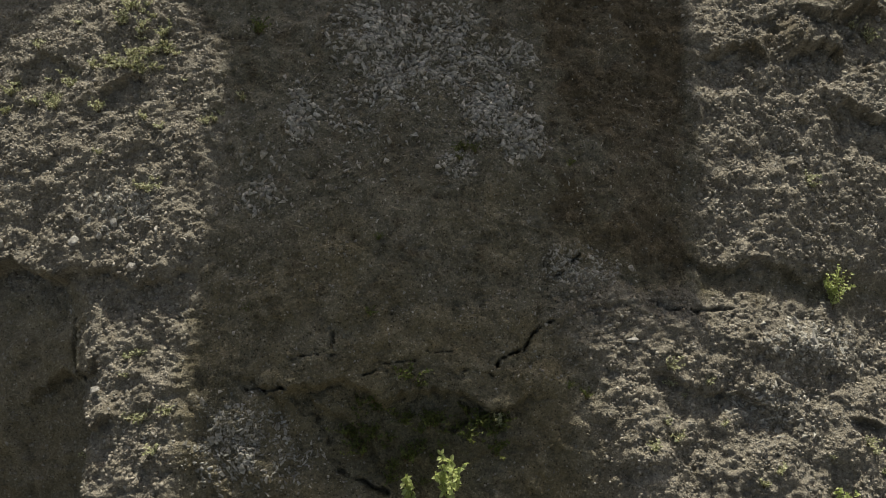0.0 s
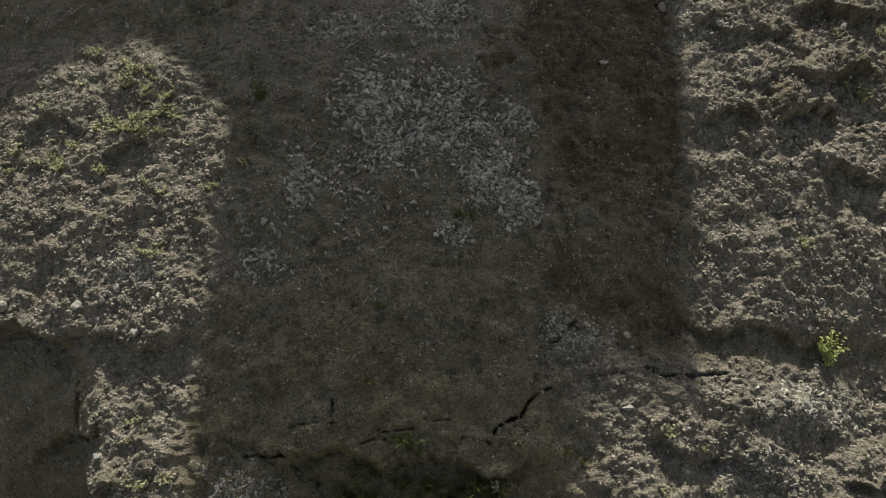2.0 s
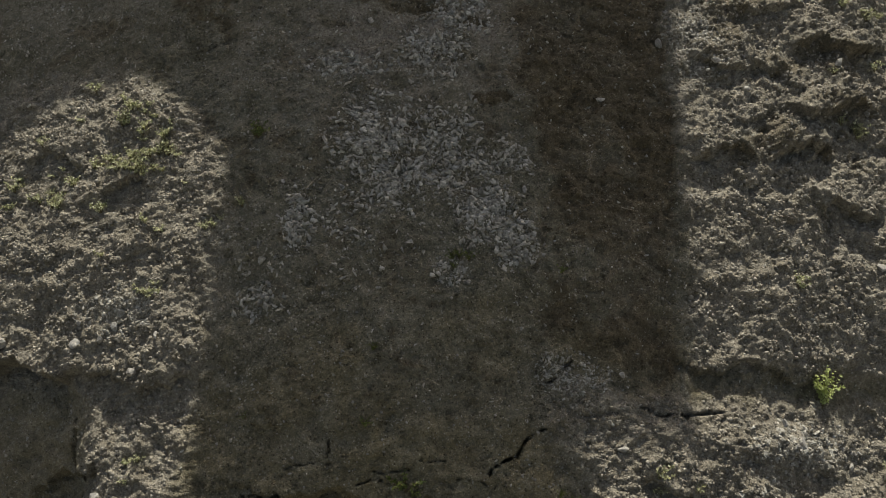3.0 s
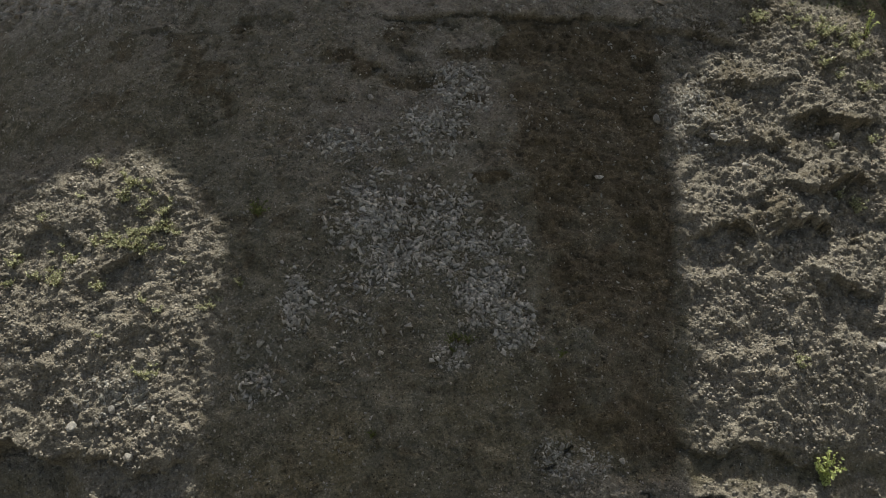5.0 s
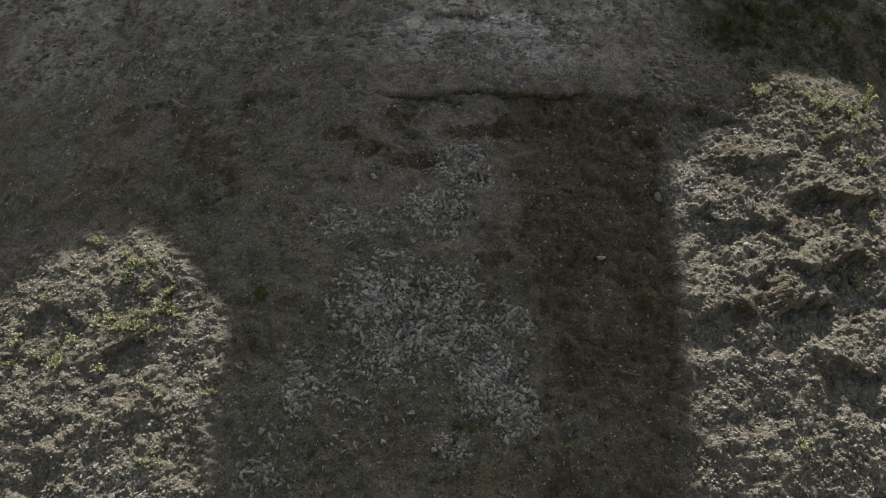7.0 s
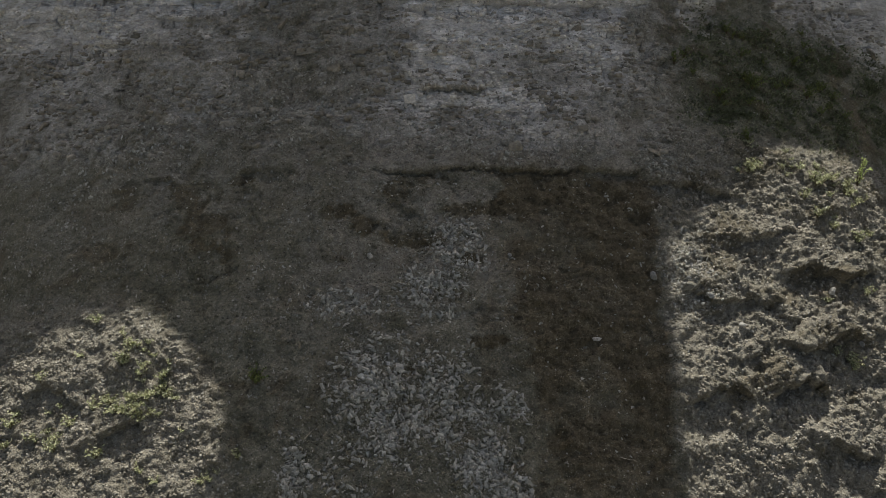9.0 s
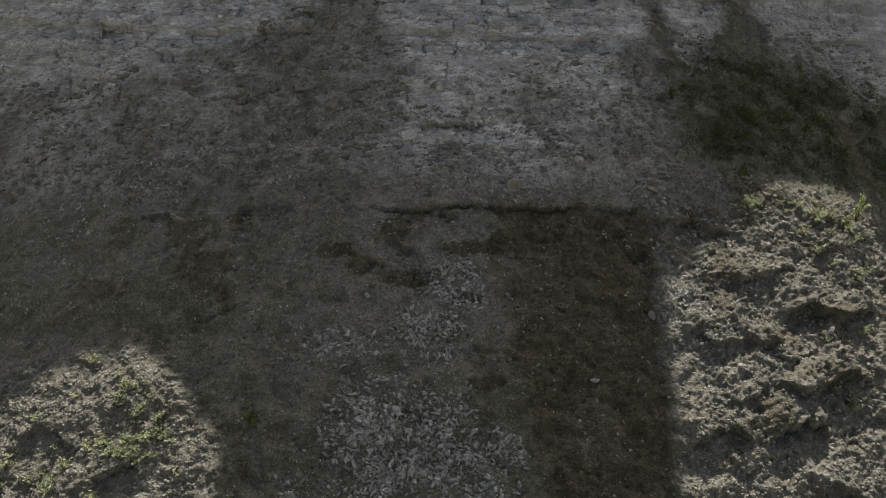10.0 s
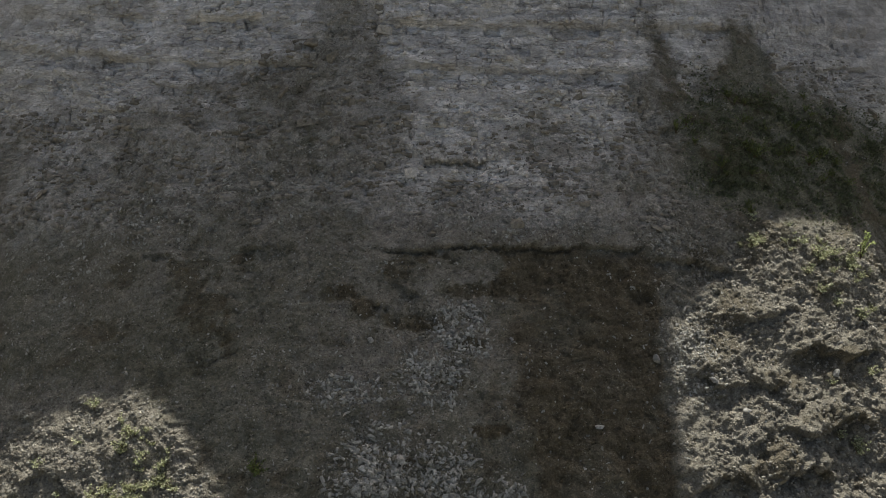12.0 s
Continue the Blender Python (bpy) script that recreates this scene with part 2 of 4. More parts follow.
# lower edges of ledges: u, v, rise of the edge, half width, rise above it, its length, undercut below, its length
LEDGES = [
    (2.3, 21.2, 0.07, 4.9, 0.16, 3.0, 0.14, 1.2),
    (8.3, 20.9, -0.05, 1.6, 0.25, 1.6, 0.55, 1.3),
    (-9.6, 20.9, 0.02, 3.2, 0.20, 2.0, 0.26, 0.8),
    (-2.4, 19.5, -0.25, 1.3, 0.16, 0.8, 0.25, 0.7),
    (-2.1, 18.5, -0.35, 1.3, 0.15, 0.9, 0.22, 0.8),
    (-12.96, 6.39, -0.10, 2.0, 0.45, 2.2, 0.80, 2.6),
    (-8.97, 5.87, -0.05, 1.6, 0.28, 1.4, 0.12, 0.6),
    (-11.40, 3.27, 0.30, 1.5, 0.25, 1.3, 0.45, 1.1),
    (-10.05, 2.08, 0.0, 0.9, 0.40, 1.0, 0.3, 0.7),
    (-1.4, 2.75, -0.06, 3.4, 0.26, 3.2, 0.62, 1.3),
    (-3.0, 1.9, -0.9, 1.2, 0.12, 1.0, 0.4, 0.9),
    (-5.0, 2.95, -0.15, 1.1, 0.12, 1.2, 0.28, 0.5),
    (8.9, 6.6, -0.04, 2.3, 0.16, 1.6, 0.36, 0.9),
    (8.30, 13.25, 0.05, 1.0, 0.50, 1.3, 0.25, 0.9),
    (9.50, 14.66, 0.3, 0.7, 0.25, 0.8, 0.15, 0.6),
    (11.01, 13.62, 0.12, 1.0, 0.50, 1.2, 0.25, 0.8),
    (12.42, 11.80, 0.0, 0.9, 0.38, 1.0, 0.25, 0.8),
    (9.4, 16.4, -0.2, 1.6, 0.38, 1.2, 0.12, 0.8),
    (12.20, 15.18, 0.2, 1.5, 0.55, 1.2, 0.15, 0.8),
    (13.0, 17.8, 0.1, 1.7, 0.50, 1.2, 0.15, 0.8),
    (10.4, 19.0, 0.15, 1.4, 0.40, 1.0, 0.15, 0.7),
    (-9.9, 11.75, 0.1, 0.7, 0.45, 0.9, 0.3, 0.7),
    (-12.8, 13.0, -0.1, 1.2, 0.25, 1.0, 0.15, 0.7),
    (-9.0, 9.5, 0.05, 0.9, 0.12, 1.0, 0.10, 0.7),
    (-12.42, 9.46, 0.05, 1.5, 0.14, 1.0, 0.08, 0.7),
    (6.91, 3.01, -0.2, 1.8, 0.25, 1.3, 0.2, 0.9),
    (12.04, 2.54, 0.1, 1.1, 0.3, 1.1, 0.4, 1.0),
    (-1.0, 24.65, 0.0, 1.9, 0.28, 1.6, 0.30, 0.4),
    (-5.1, 25.6, 0.1, 0.5, 0.25, 0.6, 0.2, 0.5),
]
# open cracks: from u, v to u, v, half width, depth
CRACKS = [
    (0.95, 3.55, 1.6, 3.95, 0.06, 0.5), (1.6, 3.95, 2.0, 4.45, 0.05, 0.4), (2.0, 4.45, 2.45, 4.75, 0.045, 0.25),
    (-3.42, 4.3, -3.3, 3.75, 0.05, 0.3), (2.55, 5.95, 3.2, 6.6, 0.05, 0.25), (5.1, 5.4, 6.3, 5.15, 0.06, 0.3),
    (6.3, 5.15, 7.6, 5.35, 0.06, 0.3), (-5.6, 2.8, -4.7, 2.9, 0.05, 0.35), (-4.7, 2.9, -3.8, 2.15, 0.045, 0.22),
    (-3.8, 2.15, -3.1, 0.9, 0.04, 0.16), (-0.2, 1.95, 0.6, 2.2, 0.09, 0.4), (-3.2, 0.85, -2.0, 0.35, 0.08, 0.35),
    (-2.3, 3.5, -1.2, 3.62, 0.035, 0.2), (-2.7, 3.25, -1.9, 3.3, 0.035, 0.2), (0.1, 3.4, 0.9, 3.25, 0.035, 0.2), (-0.9, 3.9, -0.2, 3.8, 0.03, 0.15), (-4.4, 3.6, -3.7, 3.7, 0.03, 0.15),
    (-10.9, 4.9, -10.8, 2.2, 0.06, 0.3), (-8.2, 16.7, -6.9, 17.4, 0.04, 0.10),
]
LEFT_EDGE = ((-2, -7.2), (4, -7.3), (6, -6.9), (9, -6.6), (12.3, -6.9), (14.3, -8.2), (16.0, -10.6))


def hillside(u, v):
    """Height out of the broad form, with its roughness, and the kinds of ground."""
    wu = u + 0.35 * fbm(u * 0.8, v * 0.8, 11, 3)
    wv = v + 0.30 * fbm(u * 0.9, v * 0.9, 23, 4)
    left = step(0.6, -0.6, wu - np.interp(v, [e[0] for e in LEFT_EDGE], [e[1] for e in LEFT_EDGE])) * step(17.2, 15.2, wv)
    left = left * (1 - 0.75 * step(-10.0, -10.9, wu) * step(6.3, 5.4, wv))
    right = step(6.5, 7.2, wu) * step(24.2, 22.6, wv) * step(6.2, 7.0, wv)
    low_right = step(3.0, 5.0, wu + 0.25 * wv) * step(6.2, 5.4, wv)
    low = step(5.6, 4.6, wv)
    clod = np.clip(np.maximum(left, np.maximum(right, low_right)), 0, 1)
    top = np.interp(wu + 0.6 * fbm(u * 0.3, v * 0.3, 67, 3), (-30, -20, -13, -9, -6, -5.3, -4.4, -3.6, -1.6, 6.5, 7.8, 8.5, 9.2, 11.2, 12.1, 13.3, 14.4, 18, 30),
                    (29.5, 29, 28, 28.6, 30, 33, 36, 34, 26.2, 27, 33.5, 33.5, 31.2, 31.6, 34.8, 34.4, 32, 30.5, 30.5))
    drift = fbm(u * 0.22, v * 0.22, 61, 4)
    rock = step(-2.8, 2.6, wv + 1.6 * drift + 0.9 * fbm(u * 1.1, v * 1.6, 63, 4, 0.6) - top)
    weathered = step(21.0, 23.0, wv) * (1 - step(7.5, 9.5, wu) * (1 - rock))
    drift_edge = fbm(u * 1.5, v * 1.5, 45, 3)
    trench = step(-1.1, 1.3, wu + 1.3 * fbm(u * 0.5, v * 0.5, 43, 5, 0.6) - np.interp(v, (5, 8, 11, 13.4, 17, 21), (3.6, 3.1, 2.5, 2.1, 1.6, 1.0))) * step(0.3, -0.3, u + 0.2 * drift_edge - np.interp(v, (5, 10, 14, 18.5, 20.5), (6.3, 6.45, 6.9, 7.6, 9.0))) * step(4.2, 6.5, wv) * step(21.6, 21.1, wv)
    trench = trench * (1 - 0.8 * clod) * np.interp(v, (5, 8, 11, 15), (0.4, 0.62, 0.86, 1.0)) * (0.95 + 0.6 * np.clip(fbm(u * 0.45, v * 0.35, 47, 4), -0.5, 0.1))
    patch = step(0.1, 0.55, fbm(u * 0.33, v * 0.33, 41, 4))
    ledge_shade = np.zeros_like(u)
    pale_silt = step(-5.5, -2.5, wu) * step(8.2, 6.8, wu) * step(20.4, 20.8, wv) * step(26.5, 22.5, wv)
    pale_silt = np.maximum(pale_silt, 0.8 * blob(u, v, 0.0, 19.9, 2.6, 0.5))
    pale_silt = np.maximum(pale_silt, 0.75 * blob(u, v, -1.5, 17.7, 4.5, 3.2))
    pale_silt = np.maximum(pale_silt, 0.42 * blob(u, v, -9.5, 20.5, 5.0, 2.5))
    pale_silt = np.maximum(pale_silt, 0.45 * blob(u, v, -6.0, 21.5, 4.5, 2.0))
    # brown crusts; some spots below the lips paint in the overhangs' shade
    brown = 0.0
    for u0, v0, ru, rv in ((-2.1, 20.3, 0.75, 0.55), (-0.9, 20.6, 0.8, 0.3), (0.3, 19.3, 1.1, 0.35), (1.8, 19.7, 1.0, 0.8), (-2.9, 18.6, 0.8, 0.5), (-1.2, 18.2, 1.1, 0.35), (-0.2, 16.1, 0.8, 0.35), (0.3, 17.4, 0.6, 0.25), (-4.0, 19.1, 0.6, 0.4),
                           (-11.9, 20.3, 0.9, 0.7), (-9.3, 19.9, 1.1, 0.9), (-8.7, 18.6, 0.9, 0.9), (-8.0, 18.0, 0.7, 0.7), (-7.7, 20.6, 0.6, 0.25), (-9.8, 20.5, 0.5, 0.3), (-12.5, 18.2, 1.0, 0.5), (1.0, 14.6, 0.7, 0.25), (-1.3, 13.5, 0.45, 0.3),
                           (3.4, 20.4, 2.2, 0.7), (6.2, 20.2, 1.3, 1.1), (8.6, 20.6, 0.9, 0.7)):
        brown = np.maximum(brown, blob(u, v, u0, v0, ru, rv))
    brown = step(0.30, 0.62, brown * (1.0 + 0.9 * fbm(u * 1.3, v * 1.3, 83, 5, 0.65))) * (1 - 0.4 * clod)

    h = 0.22 * fbm(u * 0.28, v * 0.28, 3, 3)
    h = h + 0.31 * np.clip(5.2 - v, 0, 7) * step(2.7, 5.4, u) * step(15.5, 11.5, u) - 0.5 * blob(u, v, -11.9, 2.2, 1.6, 1.6) - 0.4 * blob(u, v, 12.6, 4.2, 1.5, 1.6)
    h = h - 0.5 * step(15.5, 19, wu) * step(15, 20, wv) * step(34, 27, wv) + 0.45 * blob(u, v, 13.8, 21.2, 2.6, 3.0) - 0.45 * blob(u, v, -1.2, 1.2, 2.6, 1.3)
    h = h - 0.18 * trench + 0.22 * np.clip(5.0 - v, 0, 6) * step(-10.4, -9.5, u) * step(-6.7, -7.5, u) - 0.38 * np.clip(2.6 - v, 0, 4.5) * step(-9.9, -10.9, u)
    h = h - 0.07 * (np.clip(v, 7, 16) - 11) * step(-6.5, -8.0, u) * step(5, 7, v) * step(18, 16, v)
    # the foot of the slope lies further back on both sides
    h = h - 0.42 * step(4.0, 7.5, u) * step(17.0, 9.0, v) - 0.38 * step(4.0, 7.5, u) * step(10.0, 6.0, v) + 0.42 * blob(u, v, 8.6, 4.6, 3.2, 0.9)
    h = h - 0.55 * blob(u, v, -13.4, 6.8, 2.4, 2.0) - 0.20 * np.clip(6.0 - v, 0, 7) * step(-9.9, -11.0, u) - 0.42 * step(-6.3, -8.3, u) * step(13.0, 6.0, v) + 0.32 * blob(u, v, -10.3, 14.4, 2.6, 2.2) + 0.32 * blob(u, v, -2.1, 7.0, 2.2, 1.8)
    shift = 0.16 * fbm(u * 1.6, v * 0.5, 57, 4)
    sway, shake, tremble = 0.3 * perlin(v, u, 71), 0.09 * fbm(v * 2, u * 2, 5, 3), 0.10 * fbm(u * 2, v * 2, 9, 3)
    uneven = np.abs(fbm(u * 1.7, v * 1.7, 79, 3))
    broken = step(-0.25, 0.25, fbm(u * 0.9, v * 0.5, 73, 3))
    jag = 0.07 * fbm(u * 3.6, v * 1.4, 59, 4, 0.65)
    for u0, v0, rise, half, up, up_len, down, down_len in LEDGES:
        up, down = up * (0.95 if u0 > 11 and 7 < v0 < 19 else 0.62 if v0 > 7 else 0.8), down * (0.8 if u0 > 11 or u0 < -11 else 0.5 if v0 > 7 else 0.6)
        s = v + jag + shift * (0.5 if v0 > 20.5 else 1.0) - v0 - rise * (u - u0) - (0.03 if v0 > 20.5 else 0.2) * np.sin(2.3 * u + v0)
        side = step(1.25, 0.7, np.abs(u + sway - u0) / half)
        if v0 > 15 and u0 < 0:
            side = side * broken
        face = step(-0.04, 0.04, s)
        h = h + side * (up * face * np.exp(-np.maximum(s, 0) / up_len) - down * (1 - face) * np.exp(np.minimum(s, 0) / down_len))
        # darkens the earth colour below each ledge, where its shade falls
        ledge_shade = np.maximum(ledge_shade, side * (1 - face) * np.exp(np.minimum(s, 0) / (0.8 * down_len)) * min(1.0, down * 4.0))
    # the sharp lip above the trench, undercut
    lip = v + jag + 0.5 * shift - 21.2 - 0.07 * (u - 2.3) - 0.03 * np.sin(2.3 * u + 21.2)
    lip_side = step(1.15, 0.9, np.abs(u + sway - 2.3) / 4.9)
    over_lip = lip_side * step(-0.03, 0.03, lip)
    h = h - (0.09 + 0.09 * broken) * lip_side * np.exp(-((lip + 0.08) / 0.06) ** 2)
    pale_silt = np.maximum(pale_silt * (1 - lip_side * (1 - step(-0.03, 0.03, lip)) * np.exp(np.minimum(lip, 0) / 0.35)), over_lip * np.exp(-np.maximum(lip, 0) / 2.5))
    pale_silt = np.maximum(pale_silt, 0.55 * weathered)
    trench = trench * (1 - over_lip)
    # small broken edges among the clods
    rng = np.random.default_rng(5)
    for _ in range(150):
        u0, v0, half, up = rng.uniform(-15.5, 17), rng.uniform(-1, 23), rng.uniform(0.25, 0.9), rng.uniform(0.05, 0.17)
        near = (np.abs(u[0] - u0) < 1.4 * half).nonzero()[0]
        rows = (np.abs(v[:, 0] - v0) < 2.2).nonzero()[0]
        if len(near) == 0 or len(rows) == 0:
            continue
        box = np.s_[rows[0]:rows[-1] + 1, near[0]:near[-1] + 1]
        s = v[box] + shift[box] * 1.3 - v0
        side = step(1.3, 0.5, np.abs(u[box] - u0) / half) * (0.15 + 0.85 * clod[box])
        h[box] += side * up * step(-0.06, 0.06, s) * np.exp(-np.maximum(s, 0) / (0.5 + half))
    for a, b, c, d, half, deep in CRACKS:
        k = np.clip(((u - a) * (c - a) + (v - b) * (d - b)) / ((c - a) ** 2 + (d - b) ** 2), 0, 1)
        far = np.hypot(u + shake - a - k * (c - a), v + tremble - b - k * (d - b))
        h = h - deep * step(1.2 * half, 0.4 * half, far * (0.8 + 0.6 * uneven))
    # clods and crumbs
    lump = 0.0
    knead, fold = 0.16 * fbm(u / 0.45, v / 0.45, 151, 3, 0.6), 0.16 * fbm(u / 0.45, v / 0.45, 161, 3, 0.6)
    lump = 0.09 * fbm(u / 1.5, v / 1.5, 101, 2) + 0.05 * fbm(u / 0.2, v / 0.2, 113, 2, 0.8)
    for size, amp, seed in ((0.95, 0.11, 103), (0.46, 0.11, 105), (0.24, 0.09, 107), (0.13, 0.055, 109)):
        some = 0.45 + 0.55 * step(-0.35, 0.35, perlin(u / size * 0.31, v / size * 0.31, seed + 70))
        lump = lump + amp * some * pebbled((u + knead) / size, (v + fold) / size, seed)
    crumb = (0.10 + 0.05 * trench) * fbm(u / 0.6, v / 0.6, 201, 3, 0.65)
    rough = step(-0.2, 0.5, fbm(u * 0.4, v * 0.4, 205, 3))
    h = h + lump * (0.16 + 0.26 * rough * (1 - clod) + 0.84 * clod) * (1 + 0.48 * step(7, 9, u) * step(11, 14, v) - 0.12 * step(-6, -7.5, u)) + crumb - 0.06 * brown * (0.6 + fbm(u * 2.2, v * 2.2, 89, 3))
    h = h + 0.10 * low * fbm(u / 0.9, v / 0.9, 207, 4)
    # bedded and blocky rock
    z = v * ST + form(u, v) * CT + 0.02 * u + 0.10 * fbm(u * 0.35, v * 0.6, 301, 2)
    level = z / 0.42 + 0.8 * perlin(z * 0.9, z * 0 + 0.5, 307)
    bed = np.floor(level)
    width = 0.5 + 1.1 * rnd(bed, 0 * bed, 311)
    along = (u + 0.12 * perlin(u * 2, v * 2, 309)) / width + 9 * rnd(bed, 0 * bed, 313)
    block = np.floor(along)
    beds = 0.36 * (rnd(bed, 0 * bed, 317) - 0.5) + 0.22 * (rnd(bed, block, 319) - 0.5)
    joint = np.minimum((level - bed) * 0.42, (along - block) * width)
    beds = beds - 0.16 * step(0.085, 0.03, joint) * (rnd(bed, block, 329) > 0.55)
    solid_rock = step(-0.25, 0.25, fbm(u * 0.35, v * 0.5, 331, 4))
    h = h + rock * (beds * (0.35 + 0.65 * solid_rock) + 0.07 * fbm(u / 0.7, v / 0.35, 323, 4, 0.6))
    h = h + weathered * (1 - rock) * (0.45 * beds * solid_rock + 0.06 * fbm(u / 0.4, v / 0.4, 337, 4, 0.6))
    kinds = {
        "rock": (1 - 0.3 * step(9.5, 13, wu)) * np.clip(rock + (0.34 + 0.26 * step(-4.5, -2.0, wu) * step(8.5, 6.5, wu)) * weathered * (1 - rock) * (0.8 + 0.6 * drift) + 0.6 * blob(u, v, -0.9, 24.2, 1.9, 0.3), 0, 1) * (1 - ledge_shade),
        # damp earth and brown crusts, with shade painted in below the ledges
        "damp_shade": np.clip(0.9 * trench + (0.2 + 0.4 * step(5, 7, v)) * ledge_shade * (1 - clod) * (0.6 + 1.2 * np.clip(fbm(u * 0.9, v * 0.9, 87, 3), -0.4, 0.5)) + 0.62 * brown + 0.35 * patch * (1 - clod) * (1 - rock) * step(24, 20, v) + 0.7 * step(0.0, 0.45, fbm(u * 0.5, v * 0.6, 97, 4)) * step(7, 8.5, u) * step(10, 13, v), 0, 1) * (1 - rock),
        "stony": stony(u, v),
        "moss": np.clip(0.7 * np.clip(0.7 + 1.1 * fbm(u * 0.5, v * 0.7, 95, 4), 0, 1.2) * step(8.2, 10.5, wu) * step(23.0, 25.0, wv) * step(31.5, 29, wv) + 0.6 * blob(u, v, -1.4, 1.5, 2.4, 1.4) + 0.25 * blob(u, v, -5.2, 31.5, 1.0, 3), 0, 1),
        "clod": clod,
        "clay": np.clip(step(-2.6, 2.6, 6.0 - wv + 2.6 * fbm(u * 0.45, v * 0.45, 99, 4)) * (0.75 + 0.5 * fbm(u * 0.6, v * 0.6, 93, 3)), 0, 1) * (1 - 0.6 * clod),
        "pale": np.clip(pale_silt * (1.0 + 0.9 * fbm(u * 0.8, v * 0.8, 91, 4)), 0, 1) * (1 - clod) * (1 - 0.8 * ledge_shade) * (1 - brown) * (1 - 0.9 * trench),
    }
    return h, kinds


# patches of loose shale: u, v, reach along, reach up, weight
FANS = [
    (-2.4, 13.3, 1.3, 1.3, 0.85), (-0.9, 13.3, 1.4, 0.9, 0.7), (1.6, 12.6, 0.8, 0.5, 0.55), (4.4, 12.6, 0.9, 1.6, 0.3), (-1.7, 11.9, 1.1, 0.8, 0.9), (0.2, 12.2, 1.1, 0.8, 0.8), (0.9, 10.9, 0.8, 1.0, 1.0), (1.7, 9.9, 0.6, 0.7, 1.0),
    (-4.5, 10.5, 0.42, 0.9, 0.9), (-0.2, 8.9, 0.5, 0.4, 0.7), (3.2, 6.2, 1.0, 0.5, 0.8), (-5.7, 1.5, 1.25, 1.0, 0.75), (-4.6, 1.2, 0.8, 0.8, 0.45), (0.0, 17.8, 0.9, 1.4, 0.6),
    (-3.6, 15.8, 1.2, 0.6, 0.5), (-0.8, 16.2, 1.2, 1.0, 0.5), (4.6, 16.3, 1.0, 0.6, 0.5), (10.04, 4.47, 1.6, 0.6, 0.8), (8.58, 2.75, 1.2, 0.8, 0.5),
    (-9.62, 7.95, 1.2, 0.7, 0.5), (7.8, 17.4, 0.9, 1.6, 0.7), (-14, 18.5, 2.5, 2.5, 0.5), (-12, 22.5, 3.5, 1.5, 0.35), (-0.5, 23.2, 3.5, 0.9, 0.5),
    (7.7, 21.6, 1.0, 0.5, 0.6), (-6, 24, 4, 2, 0.3), (2.5, 22.0, 4.2, 0.7, 0.5), (-2.8, 10.5, 1.6, 2.2, 0.22), (-1.0, 12.5, 3.2, 2.4, 0.25), (5.29, 9.62, 1.2, 2.5, 0.35), (-5.6, 7.5, 1.0, 2.5, 0.3),
]


def stony(u, v):
    out = 0.0
    for u0, v0, ru, rv, weight in FANS:
        out = np.maximum(out, weight * blob(u, v, u0, v0, ru, rv))
    return np.clip(out * (1.0 + 0.7 * fbm(u * 1.3, v * 1.3, 401, 4) + 0.5 * fbm(u * 3.1, v * 3.1, 407, 3)), 0, 1)


def stretch(mid, outer):
    """Fine steps, then ever longer ones out to both ends."""
    a, b = mid[0], mid[-1]
    grow = np.cumsum(0.07 * 1.15 ** np.arange(outer))
    return np.concatenate([(a - grow)[::-1], mid, b + grow])


us = stretch(np.arange(-17.5, 18.5, 0.054), 58)
vs = stretch(np.r_[np.arange(-1.2, 7.6, 0.042), np.arange(7.6, 22.0, 0.050), np.arange(22.0, 34.0, 0.066)], 54)
GU, GV = np.meshgrid(us, vs)
GH, KINDS = hillside(np.clip(GU, -60, 60), np.clip(GV, LOW, HIGH))
GH = GH + form(GU, GV)
over, below = np.maximum(GV - HIGH, 0), np.minimum(GV - LOW, 0)
vc = np.clip(GV, LOW, HIGH)
GX, GY, GZ = GU, FOOT + vc * CT - GH * ST + over + below, vc * ST + GH * CT + 0.04 * over
calm = np.exp(below / 6.0)
GZ = GZ * calm + -2.6 * (1 - calm)
PLACES = np.stack([GX, GY, GZ], -1)
NV, NU = GU.shape


def sheet(name, places, material, kinds):
    """A mesh of quads over a grid of places."""
    rows, cols = places.shape[:2]
    data = bpy.data.meshes.new(name)
    n = np.arange(rows * cols).reshape(rows, cols)
    quads = np.stack([n[:-1, :-1], n[:-1, 1:], n[1:, 1:], n[1:, :-1]], -1).reshape(-1, 4)
    data.vertices.add(rows * cols)
    data.vertices.foreach_set("co", places.reshape(-1).astype(np.float32))
    data.loops.add(quads.size)
    data.loops.foreach_set("vertex_index", quads.reshape(-1).astype(np.int32))
    data.polygons.add(len(quads))
    data.polygons.foreach_set("loop_start", np.arange(0, quads.size, 4, dtype=np.int32))
    data.polygons.foreach_set("use_smooth", kinds["rock"].reshape(-1)[quads[:, 0]] < 0.22)
    data.update(calc_edges=True)
    for key, values in kinds.items():
        data.attributes.new(key, "FLOAT", "POINT").data.foreach_set("value", values.reshape(-1).astype(np.float32))
    data.materials.append(material)
    return new(name, data)


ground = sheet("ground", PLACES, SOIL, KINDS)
tagged(ground, "steep eroded hillside of grey-brown earth, clods and bedded rock", "hillside", kind="structure")


